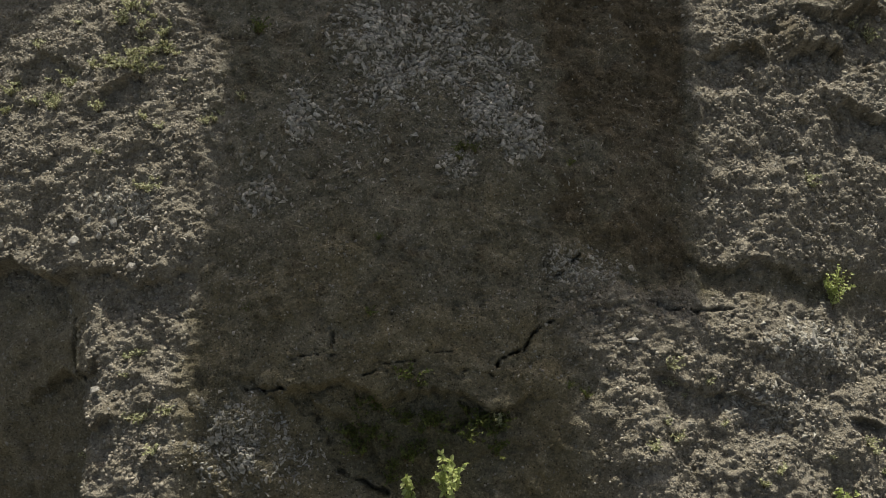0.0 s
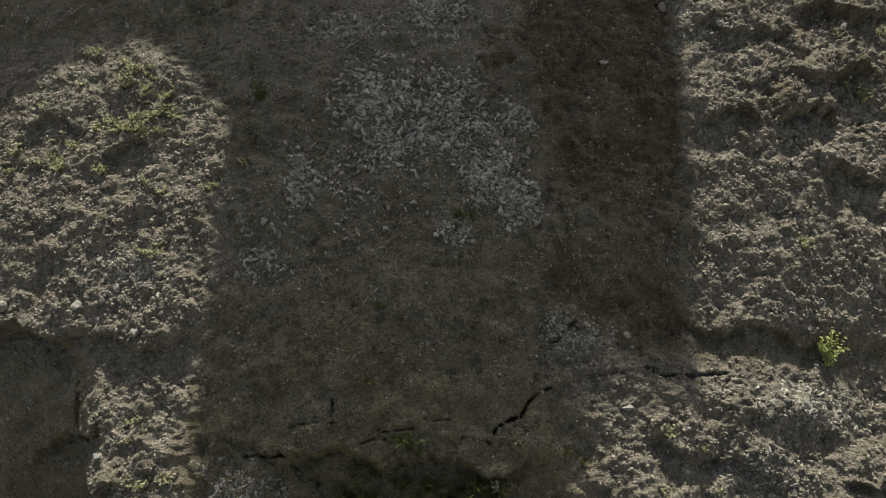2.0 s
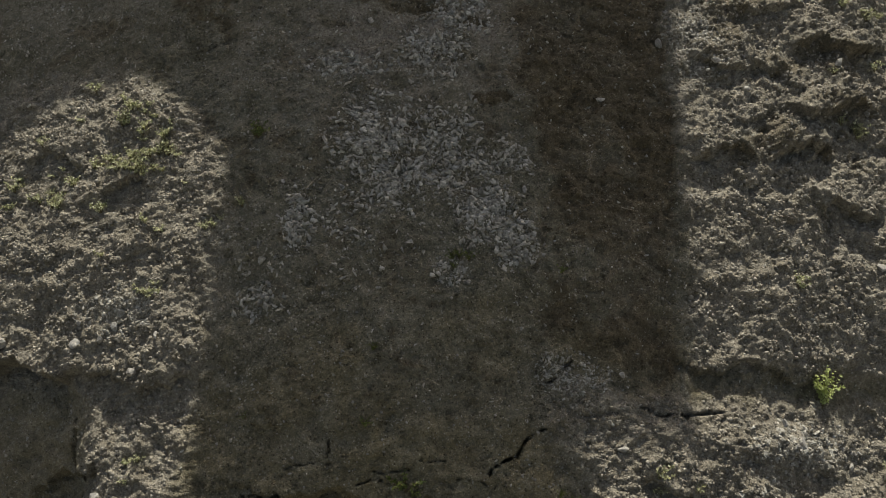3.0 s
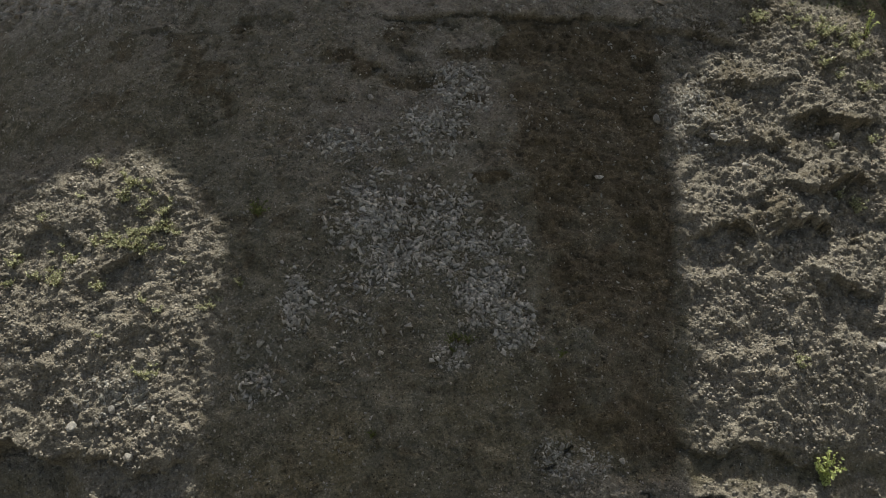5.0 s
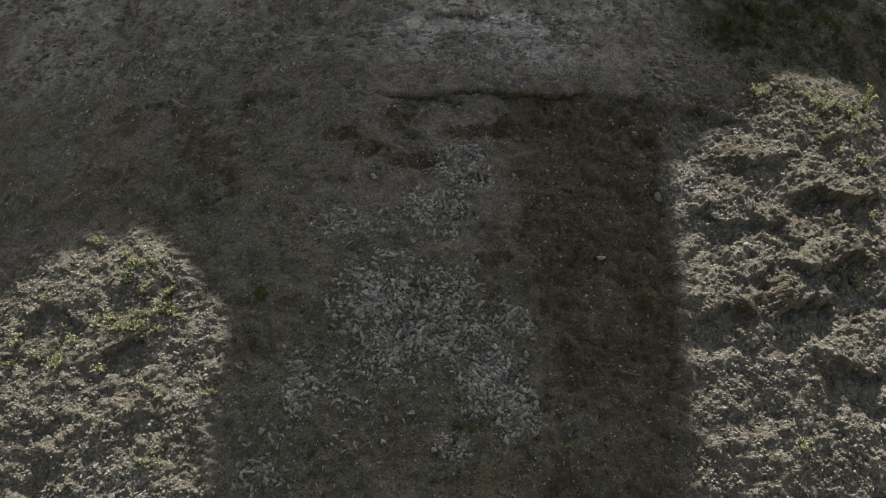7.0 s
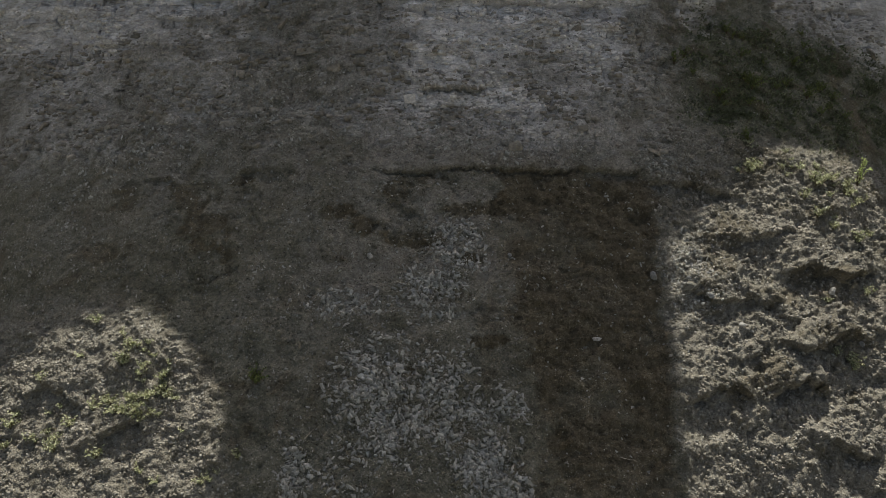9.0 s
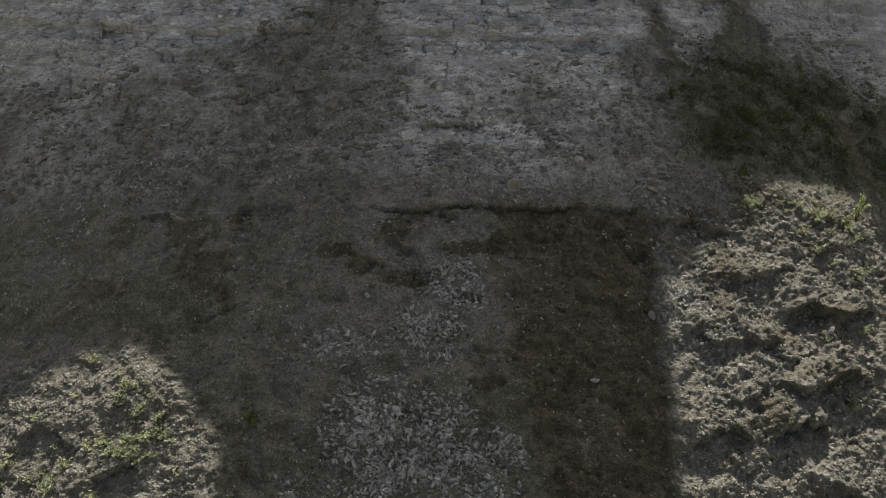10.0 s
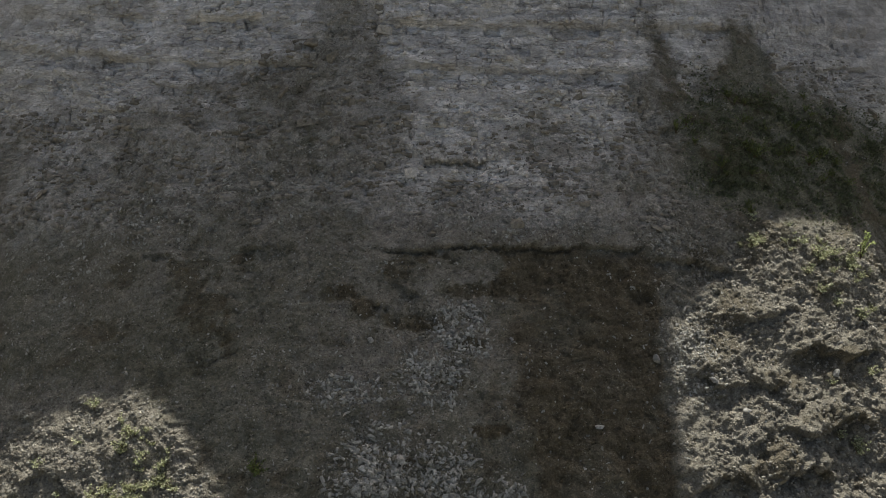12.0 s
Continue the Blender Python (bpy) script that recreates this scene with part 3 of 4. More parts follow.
def on_ground(u, v):
    """Places and normals on the hillside at arrays of u, v."""
    u, v = np.asarray(u, float), np.asarray(v, float)
    i, j = np.clip(np.searchsorted(us, u) - 1, 1, NU - 3), np.clip(np.searchsorted(vs, v) - 1, 1, NV - 3)
    a, b = ((u - us[i]) / (us[i + 1] - us[i]))[..., None], ((v - vs[j]) / (vs[j + 1] - vs[j]))[..., None]
    p = (PLACES[j, i] * (1 - a) + PLACES[j, i + 1] * a) * (1 - b) + (PLACES[j + 1, i] * (1 - a) + PLACES[j + 1, i + 1] * a) * b
    n = np.cross(PLACES[j, i + 2] - PLACES[j, i - 1], PLACES[j + 2, i] - PLACES[j - 1, i])
    return p, n / np.linalg.norm(n, axis=-1, keepdims=True)


# ---- the cliff above, added out of view, its crest shaped to shade the slope ----
CREST = ((-90, 60.0), (-40, 63.5), (-20, 63.0), (-13.5, 62.65), (-11.3, 61.75), (-9.1, 60.65), (-7.7, 61.0), (-6.5, 62.15), (-5.0, 64.2), (-4.72, 66.5),
         (-4.7, 71.0), (0.0, 71.4), (5.3, 70.8), (5.8, 70.2), (8.2, 69.7), (8.22, 58.0), (9.0, 57.1), (10.1, 56.45), (11.3, 55.2), (12.7, 53.9),
         (14.0, 52.8), (15.3, 52.8), (16.6, 53.3), (17.5, 54.8), (17.9, 56.0), (18.3, 64.0), (30, 67.0), (90, 62.0))


def crag():
    xs = np.concatenate([np.arange(-90, -20, 2.0), np.arange(-20, 24, 0.18), np.arange(24, 90, 2.0)])
    crest_x = np.maximum.accumulate(np.array([c[0] for c in CREST]) + np.arange(len(CREST)) * 1e-4)
    crest = np.interp(xs, crest_x, [c[1] for c in CREST])
    crest = crest + 0.25 * fbm(xs * 0.9, xs * 0, 503, 3)
    t = np.linspace(0, 1, 46)[:, None]
    base = 45 + 8 * np.minimum(np.abs(xs) / 24, 1.6) ** 2
    z = 22 + (crest - 22) * t
    bed = np.floor(z / 1.1)
    front_y = base + 0.5 * fbm(xs[None] * 0.3 + 0 * z, z * 0.3, 511, 4) + 0.5 * rnd(bed, np.floor(xs[None] / 1.7) + 0 * bed, 517) - 0.4
    lean = 0.09 * np.clip(z - 58, 0, 20) * np.exp(-((xs[None] - 8.2) / 1.6) ** 2)
    front = np.stack([xs[None] + lean, front_y * (1 - t ** 40) + base * t ** 40, z], -1)
    back = front[::-1].copy()
    back[..., 1] = base + 5.0
    back[..., 2] -= 0.8
    places = np.concatenate([front, back], 0)
    zero = np.zeros(places.shape[:2])
    ob = sheet("shading_cliff", places, SOIL, {"rock": zero + 1, "damp_shade": zero, "pale": zero, "stony": zero, "moss": zero, "clod": zero, "clay": zero})
    tagged(ob, "unseen tall bedded limestone cliff, its crest shaped to shade the slope", "cliff", kind="structure")


crag()


# ---- stones ----
def part(name, data, parent, label="", kind=""):
    ob = new(name, data)
    ob.parent = parent
    return tagged(ob, label, kind=kind)


def thing(name, label, category, group="", at=(0, 0, 0)):
    ob = new(name)
    ob.location = at
    return tagged(ob, label, category, group)


def solid(name, verts, faces, material, smooth=False):
    data = bpy.data.meshes.new(name)
    data.from_pydata([tuple(p) for p in verts], [], faces)
    if smooth:
        data.polygons.foreach_set("use_smooth", np.ones(len(data.polygons), bool))
    data.materials.append(material)
    return data


def shard_shape(rng, sides=6, flat=0.3):
    """A flat broken stone: an uneven prism with a smaller upper face."""
    w = np.sort(rng.uniform(0, 2 * math.pi, sides) * 0.35 + np.linspace(0, 2 * math.pi, sides, endpoint=False))
    r = rng.uniform(0.62, 1.0, sides)
    long = rng.uniform(0.4, 0.85)
    ring = np.stack([r * np.cos(w), long * r * np.sin(w)], -1)
    low = np.c_[ring, np.full(sides, -flat) + rng.uniform(-0.05, 0.05, sides)]
    top = np.c_[ring * rng.uniform(0.68, 0.92, (sides, 1)), np.full(sides, flat) + rng.uniform(-0.10, 0.10, sides)]
    faces = [tuple(range(sides))[::-1], tuple(range(sides, 2 * sides))]
    faces += [(k, (k + 1) % sides, sides + (k + 1) % sides, sides + k) for k in range(sides)]
    return np.r_[low, top] * 0.5, faces


def crumb_shape(rng):
    """An angular crumb: a dented octahedron."""
    v = np.array([(1, 0, 0), (-1, 0, 0), (0, 1, 0), (0, -1, 0), (0, 0, 1), (0, 0, -1)], float)
    v = v * rng.uniform(0.6, 1.15, (6, 1)) + rng.uniform(-0.22, 0.22, (6, 3))
    faces = [(0, 2, 4), (2, 1, 4), (1, 3, 4), (3, 0, 4), (2, 0, 5), (1, 2, 5), (3, 1, 5), (0, 3, 5)]
    return v * 0.5, faces


def turns(normals, rng, tilt):
    """Rotation matrices whose z lies near the normals."""
    n = normals + rng.normal(0, tilt, normals.shape)
    n /= np.linalg.norm(n, axis=1, keepdims=True)
    a = rng.normal(0, 1, n.shape)
    x = a - n * (a * n).sum(1, keepdims=True)
    x /= np.linalg.norm(x, axis=1, keepdims=True)
    return np.stack([x, np.cross(n, x), n], -1)


def sow(rng, count, area, weight):
    """Places u, v within an area, kept by a weight of 0..1."""
    us_, vs_ = [], []
    have = 0
    while have < count:
        u, v = rng.uniform(area[0], area[1], 40000), rng.uniform(area[2], area[3], 40000)
        keep = rng.uniform(0, 1, 40000) < weight(u, v)
        us_.append(u[keep])
        vs_.append(v[keep])
        have += keep.sum()
    return np.concatenate(us_)[:count], np.concatenate(vs_)[:count]


def litter(name, rng, u, v, size, shapes, material, tilt=0.35, sink=0.15, flat=(1, 1, 1), bedded=False):
    """Many small stones joined into one mesh; those of SOIL take over the ground's kinds."""
    p, n = on_ground(u, v)
    rot = turns(n, rng, tilt)
    if bedded:
        x = np.array([1.0, 0, 0]) + rng.normal(0, tilt, n.shape)
        x /= np.linalg.norm(x, axis=1, keepdims=True)
        y = np.cross(np.array([0, 0, 1.0]) + rng.normal(0, tilt * 0.6, n.shape), x)
        y /= np.linalg.norm(y, axis=1, keepdims=True)
        rot = np.stack([x, y, np.cross(x, y)], -1)
    p = p + n * (size * (0.25 - sink))[:, None] * flat[2]
    verts, polys, base, sources = [], [], 0, []
    pick = rng.integers(0, len(shapes), len(u))
    for k, (shape, faces) in enumerate(shapes):
        m = pick == k
        local = (shape * np.array(flat))[None] * size[m][:, None, None]
        verts.append((np.einsum("nij,nkj->nki", rot[m], local) + p[m][:, None]).reshape(-1, 3))
        sources.append(np.repeat(np.nonzero(m)[0], len(shape)))
        tris = []
        for f in faces:
            tris += [(f[0], f[a], f[a + 1]) for a in range(1, len(f) - 1)]
        tris = np.array(tris)
        polys.append((tris[None] + base + (np.arange(m.sum()) * len(shape))[:, None, None]).reshape(-1, 3))
        base += m.sum() * len(shape)
    verts, polys = np.concatenate(verts), np.concatenate(polys)
    data = bpy.data.meshes.new(name)
    data.vertices.add(len(verts))
    data.vertices.foreach_set("co", verts.reshape(-1).astype(np.float32))
    data.loops.add(polys.size)
    data.loops.foreach_set("vertex_index", polys.reshape(-1).astype(np.int32))
    data.polygons.add(len(polys))
    data.polygons.foreach_set("loop_start", np.arange(0, polys.size, 3, dtype=np.int32))
    data.update(calc_edges=True)
    data.materials.append(material)
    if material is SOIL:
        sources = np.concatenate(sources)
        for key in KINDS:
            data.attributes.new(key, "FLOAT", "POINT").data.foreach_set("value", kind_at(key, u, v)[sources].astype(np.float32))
    return data


def kind_at(key, u, v):
    i, j = np.clip(np.searchsorted(us, u), 0, NU - 1), np.clip(np.searchsorted(vs, v), 0, NV - 1)
    return KINDS[key][j, i]


rng = np.random.default_rng(21)
CRUMBS = [crumb_shape(rng) for _ in range(6)]
SHARDS = [shard_shape(rng, int(rng.integers(4, 6)), rng.uniform(0.09, 0.18)) for _ in range(10)]

# crumbled earth over the dry mounds
u, v = sow(rng, 60000, (-16.5, 17.5, -1.5, 24), lambda a, b: kind_at("clod", a, b) ** 2 * (1 - 0.6 * kind_at("damp_shade", a, b)) * (0.25 + 0.75 * step(-0.3, 0.3, fbm(a * 1.1, b * 1.1, 603, 3))))
crumbs = new("earth_crumbs", litter("earth_crumbs", rng, u, v, 0.035 + 0.15 * rng.random(len(u)) ** 4, CRUMBS, CLOD, 1.0, 0.2, (1.1, 0.85, 0.7)))
tagged(crumbs, "loose dry grey-brown earth crumbs on the sunlit mounds", "earth crumbs", kind="stuff")

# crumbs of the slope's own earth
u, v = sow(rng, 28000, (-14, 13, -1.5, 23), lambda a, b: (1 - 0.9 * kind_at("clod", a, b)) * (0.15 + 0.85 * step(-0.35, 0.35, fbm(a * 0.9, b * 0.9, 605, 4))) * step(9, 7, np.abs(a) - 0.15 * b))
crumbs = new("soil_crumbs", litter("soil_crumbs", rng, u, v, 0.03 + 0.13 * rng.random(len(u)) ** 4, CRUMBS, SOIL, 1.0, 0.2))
tagged(crumbs, "small moist brown earth crumbs lying on the shaded slope", "earth crumbs", kind="stuff")

# small stones all over the shaded slope
u, v = sow(rng, 32000, (-19, 19, -1.5, 30), lambda a, b: np.clip(0.16 + 0.8 * kind_at("stony", a, b) + 0.4 * fbm(a * 0.7, b * 0.7, 601, 4), 0.02, 1) * (1 + 0.1 * kind_at("clod", a, b)) * (1 - 0.75 * kind_at("damp_shade", a, b)))
pebbles = new("small_stones", litter("small_stones", rng, u, v, 0.025 + 0.12 * rng.random(len(u)) ** 5, CRUMBS, GRIT, 0.5, 0.15, (1.0, 0.8, 0.6)))
tagged(pebbles, "small grey stones strewn over the brown slope", "small stones", kind="stuff")


def rubble(name, label, area, count, size, power, biggest, weight=None):
    """A fan of broken shale: the larger stones one by one, the rest joined."""
    holder = thing(name, label, "rubble", "patches of shale rubble")
    u, v = sow(rng, count, area, weight or (lambda a, b: np.clip(1.3 * stony(a, b) - 0.11, 0.0, 1) ** 1.15))
    s = size[0] + (size[1] - size[0]) * rng.random(count) ** power
    order = np.argsort(-s)
    u, v, s = u[order], v[order], s[order]
    p, n = on_ground(u[:biggest], v[:biggest])
    rot = turns(n, rng, 0.2)
    for k in range(biggest):
        m = Matrix(rot[k].tolist()).to_4x4()
        m.translation = Vector(p[k] + n[k] * s[k] * 0.05)
        ob = part("stone", SINGLES[int(rng.integers(0, len(SINGLES)))], holder)
        ob.matrix_basis = m @ Matrix.Diagonal((s[k], s[k] * rng.uniform(0.6, 1), s[k] * rng.uniform(0.7, 1.2), 1))
    part("small_rubble", litter("small_rubble", rng, u[biggest:], v[biggest:], s[biggest:], SHARDS, SHARD, 0.3, 0.18), holder, kind="stuff")


SINGLES = [solid("stone", *shard_shape(rng, int(rng.integers(4, 7)), rng.uniform(0.10, 0.22)), SHARD) for _ in range(12)]
rubble("shale_fan", "fan of pale grey shale shards lying on the slope", (-6.3, 3.4, 7.5, 19), 16000, (0.03, 0.40), 6.5, 290)
rubble("shale_pile", "small pile of grey shale shards below the earth ledge", (-7.6, -3.0, -1.0, 3.2), 1900, (0.03, 0.33), 5.0, 110)
rubble("shale_patch", "thin patch of grey stone chips beside the crack", (1.2, 5.6, 5.0, 7.4), 500, (0.05, 0.26), 3.0, 40)
rubble("shale_patch", "grey stone chips among dry clods on the mound", (6.2, 12.5, 1.2, 5.6), 900, (0.06, 0.36), 3.0, 70)
rubble("shale_patch", "grey stone chips at the edge of the mound", (6.4, 9.6, 14.5, 22.5), 700, (0.05, 0.30), 3.0, 50)
rubble("shale_patch", "weathered stone chips below the rock face", (-17, 4.5, 20.5, 25.5), 1600, (0.06, 0.30), 3.0, 60)
rubble("shale_patch", "stone chips on the broken earth of the mound", (-12.5, -7.3, 6.2, 9.4), 400, (0.06, 0.34), 3.0, 40)
rubble("strewn_stones", "single grey stones strewn over the shaded slope", (-7, 6.8, 4.5, 21), 1500, (0.05, 0.24), 3.0, 260,
       lambda a, b: np.clip(0.35 + 0.8 * fbm(a * 0.8, b * 0.8, 621, 3), 0.05, 1) * (1 - 0.6 * kind_at("damp_shade", a, b)))
rubble("strewn_stones", "single grey stones strewn among the sunlit clods", (7, 16, 6, 23), 700, (0.06, 0.26), 3.0, 140, lambda a, b: np.clip(0.35 + 0.8 * fbm(a * 0.8, b * 0.8, 623, 3), 0.05, 1))
rubble("strewn_stones", "single grey stones strewn among the weeds", (-15, -7, -1, 16), 500, (0.06, 0.24), 3.0, 120, lambda a, b: np.clip(0.35 + 0.8 * fbm(a * 0.8, b * 0.8, 625, 3), 0.05, 1))
rubble("strewn_stones", "brownish stones strewn below the rock face", (-18, 8, 16, 26), 1200, (0.05, 0.24), 3.0, 200, lambda a, b: np.clip(0.35 + 0.8 * fbm(a * 0.6, b * 0.6, 627, 3), 0.05, 1) * (1 - kind_at("clod", a, b)))


# ---- boulders ----
def boulder_mesh(seed, material, deep=(0.26, 0.42)):
    """A rough rounded block with broken faces."""
    r = random.Random(seed)
    bm = bmesh.new()
    bmesh.ops.create_icosphere(bm, subdivisions=2, radius=0.5)
    cuts = [(Vector((r.uniform(-1, 1), r.uniform(-1, 1), r.uniform(-1, 1))).normalized(), r.uniform(*deep)) for _ in range(9)]
    for p in bm.verts:
        for way, far in cuts:
            d = p.co.dot(way) - far
            if d > 0:
                p.co -= way * d
        p.co *= 1 + 0.10 * noise.noise(p.co * 4 + Vector((seed, 0, 0)))
    data = bpy.data.meshes.new("boulder")
    bm.to_mesh(data)
    bm.free()
    data.materials.append(material)
    return data


BLOCKS = [boulder_mesh(k, BOULDER, (0.2, 0.36)) for k in range(8)]
ANGULAR = [boulder_mesh(20 + k, BUFF, (0.2, 0.36)) for k in range(6)]
# u, v, length in metres
BOULDERS = [
    (9.82, 4.52, 0.50), (-10.91, 7.02, 0.42), (-8.37, 7.12, 0.34), (-9.72, 7.43, 0.34), (-10.10, 7.07, 0.31), (-13.67, 7.02, 0.80), (-8.97, 6.13, 0.50), (-9.72, 2.75, 0.50),
    (0.66, 13.12, 0.38), (-1.69, 13.69, 0.50), (4.49, 4.24, 0.38), (-10.86, 7.59, 0.28), (4.63, 6.24, 0.34), (2.0, 11.62, 0.27), (-5.1, 11.68, 0.24), (-5.27, 8.6, 0.34),
    (9.55, 5.09, 0.38), (11.71, 4.00, 0.33), (4.48, 14.9, 0.37), (6.6, 17.25, 0.43), (8.35, 16.58, 0.46), (9.28, 15.54, 0.39), (-2.79, 17.52, 0.34), (-2.53, 16.14, 0.33),
    (13.33, 9.98, 0.5), (12.78, 17.01, 0.39), (-1.46, 15.13, 0.32), (13.60, 15.34, 0.40), (1.75, 17.66, 0.24),
]
for k, (u, v, size) in enumerate(BOULDERS):
    p, n = on_ground(np.array([u]), np.array([v]))
    m = Matrix(turns(n, rng, 0.35)[0].tolist()).to_4x4()
    m.translation = Vector(p[0] + n[0] * size * 0.17)
    ob = new("boulder", BLOCKS[k % 8])
    ob.matrix_basis = m @ Matrix.Diagonal((size, size * rng.uniform(0.6, 0.85), size * rng.uniform(0.4, 0.6), 1))
    where = "dry earth clods" if abs(u + 0.2) > 6.7 else "shaded gravelly slope"
    tagged(ob, f"pale grey angular limestone {'block' if size > 0.4 else 'stone'} lying on {where}", "boulder", "loose boulders")
ROCKS = [
    (-4.74, 25.55, 0.8), (4.67, 28.15, 0.8), (1.03, 29.6, 0.5), (-5.19, 29.54, 0.95), (-6.98, 27.95, 0.7), (-3.7, 25.93, 0.7), (2.06, 21.9, 0.75),
    (-16.83, 24.4, 0.9), (-11.38, 23.86, 0.7), (-9.82, 24.08, 0.55), (7.15, 22.2, 0.6), (19.33, 30.87, 0.9), (-6.1, 30.4, 0.8), (-4.2, 27.2, 0.6), (-8.3, 26.2, 0.55), (5.9, 27.2, 0.6),
]
for k, (u, v, size) in enumerate(ROCKS):
    p, n = on_ground(np.array([u]), np.array([v]))
    m = Matrix(turns(n, rng, 0.2)[0].tolist()).to_4x4()
    m.translation = Vector(p[0] + n[0] * size * -0.04)
    ob = new("rock_block", ANGULAR[k % 6])
    ob.matrix_basis = m @ Matrix.Diagonal((size, size * 0.8, size * 0.5, 1))
    tagged(ob, "weathered buff limestone block set in the rock face", "rock", "blocks in the rock face")


# ---- broken blocks standing out of the rock face ----
def block_shape(rng):
    """A squared block with uneven corners and a chipped upper edge."""
    x, y, z = 0.5 * rng.uniform(0.75, 1.0), 0.5, 0.5 * rng.uniform(0.5, 0.95)
    low = np.array([(-x, -y, -z), (x, -y, -z), (x, y, -z), (-x, y, -z)]) + rng.uniform(-0.07, 0.07, (4, 3))
    top = np.array([(-x, -y, z), (x, -y, z), (x, y, z), (-x, y, z)]) * (rng.uniform(0.7, 0.98), 1, 1) + rng.uniform(-0.09, 0.09, (4, 3))
    chip = np.array([(-x * 0.6, -y * 0.7, z * 1.06), (x * 0.5, -y * 0.62, z * 1.08)])
    faces = [(3, 2, 1, 0), (0, 1, 5, 4), (1, 2, 6, 5), (2, 3, 7, 6), (3, 0, 4, 7), (4, 5, 9, 8), (5, 6, 9), (6, 7, 8, 9), (7, 4, 8)]
    return np.r_[low, top, chip], faces


rng = np.random.default_rng(77)
BLOCKY = [block_shape(rng) for _ in range(8)]
BLOCK_MESHES = [solid("rock_block", *shape, FACE) for shape in BLOCKY]
PALE_MESHES = [solid("rock_block", *shape, PALE_FACE) for shape in BLOCKY]


def rocky(a, b):
    clumps = np.clip(0.35 + 0.9 * fbm(a * 0.45, b * 0.7, 611, 3), 0, 1)
    return clumps * np.clip(2.2 * kind_at("rock", a, b), 0, 1) * (0.35 + 0.65 * step(31.5, 27.5, b)) * (0.25 + 0.75 * step(22.0, 24.0, b))


u, v = sow(rng, 280, (-17, 17, 21.6, 33), rocky)
p, n = on_ground(u, v)
for k in range(len(u)):
    size = 0.15 + 0.40 * rng.random() ** 2.0
    m = Matrix.Translation(Vector(p[k] - n[k] * size * 0.32)) @ Matrix.Rotation(rng.normal(0, 0.25), 4, "Z") @ Matrix.Rotation(rng.normal(0, 0.12), 4, "Y") @ Matrix.Rotation(rng.normal(-0.15, 0.15), 4, "X")
    ob = part("rock_block", (PALE_MESHES if kind_at("rock", u[k:k + 1], v[k:k + 1])[0] > 0.72 else BLOCK_MESHES)[k % 8], ground)
    ob.matrix_basis = m @ Matrix.Diagonal((size * rng.uniform(0.9, 1.5), size * 0.8, size * rng.uniform(0.5, 0.9), 1))
u, v = sow(rng, 7500, (-23, 23, 21.2, 34), rocky)
bright = kind_at("rock", u, v) > 0.72
for mask, stuff_of, label in ((bright, PALE_FACE, "small angular chips of pale limestone across the cliff"), (~bright, FACE, "small angular chips of brown weathered rock below the cliff")):
    chips = new("rock_chips", litter("rock_chips", rng, u[mask], v[mask], 0.05 + 0.30 * rng.random(mask.sum()) ** 3, BLOCKY, stuff_of, 0.16, 0.36, (1.0, 0.7, 0.55), bedded=True))
    tagged(chips, label, "rock chips", kind="stuff")


# ---- plants ----
def leaf_cloud(name, rng, roots, ways, sizes, material):
    """Folded pointed leaves, each from a root along a way."""
    n = len(roots)
    ways = ways / np.linalg.norm(ways, axis=1, keepdims=True)
    side = np.cross(ways, rng.normal(0, 1, (n, 3)) * 0.35 + np.array([0, -0.35, 0.9]))
    side /= np.linalg.norm(side, axis=1, keepdims=True)
    up = np.cross(side, ways)
    outline = np.array([(0, 0, 0), (0.30, 0.26, 0.05), (0.68, 0.24, 0.03), (1.0, 0, -0.12), (0.68, -0.24, 0.03), (0.30, -0.26, 0.05)])
    axes = np.stack([ways, side, up], -1)
    verts = (np.einsum("nij,kj->nki", axes, outline) * sizes[:, None, None] + roots[:, None]).reshape(-1, 3)
    quads = np.array([(0, 1, 2, 3), (0, 3, 4, 5)])
    faces = (quads[None] + 6 * np.arange(n)[:, None, None]).reshape(-1, 4)
    data = bpy.data.meshes.new(name)
    data.from_pydata(verts, [], faces.tolist())
    data.materials.append(material)
    return data


def stem_mesh(name, paths, thick, material):
    """Tapered four-sided stems along paths of points."""
    verts, faces = [], []
    for path in paths:
        start = len(verts)
        for k, p in enumerate(path):
            r = thick * (1 - 0.75 * k / (len(path) - 1))
            verts += [(p[0] + r * math.cos(w), p[1] + r * math.sin(w), p[2]) for w in (0, 1.57, 3.14, 4.71)]
        for k in range(len(path) - 1):
            a = start + 4 * k
            faces += [(a + i, a + (i + 1) % 4, a + 4 + (i + 1) % 4, a + 4 + i) for i in range(4)]
    return solid(name, verts, faces, material, True)


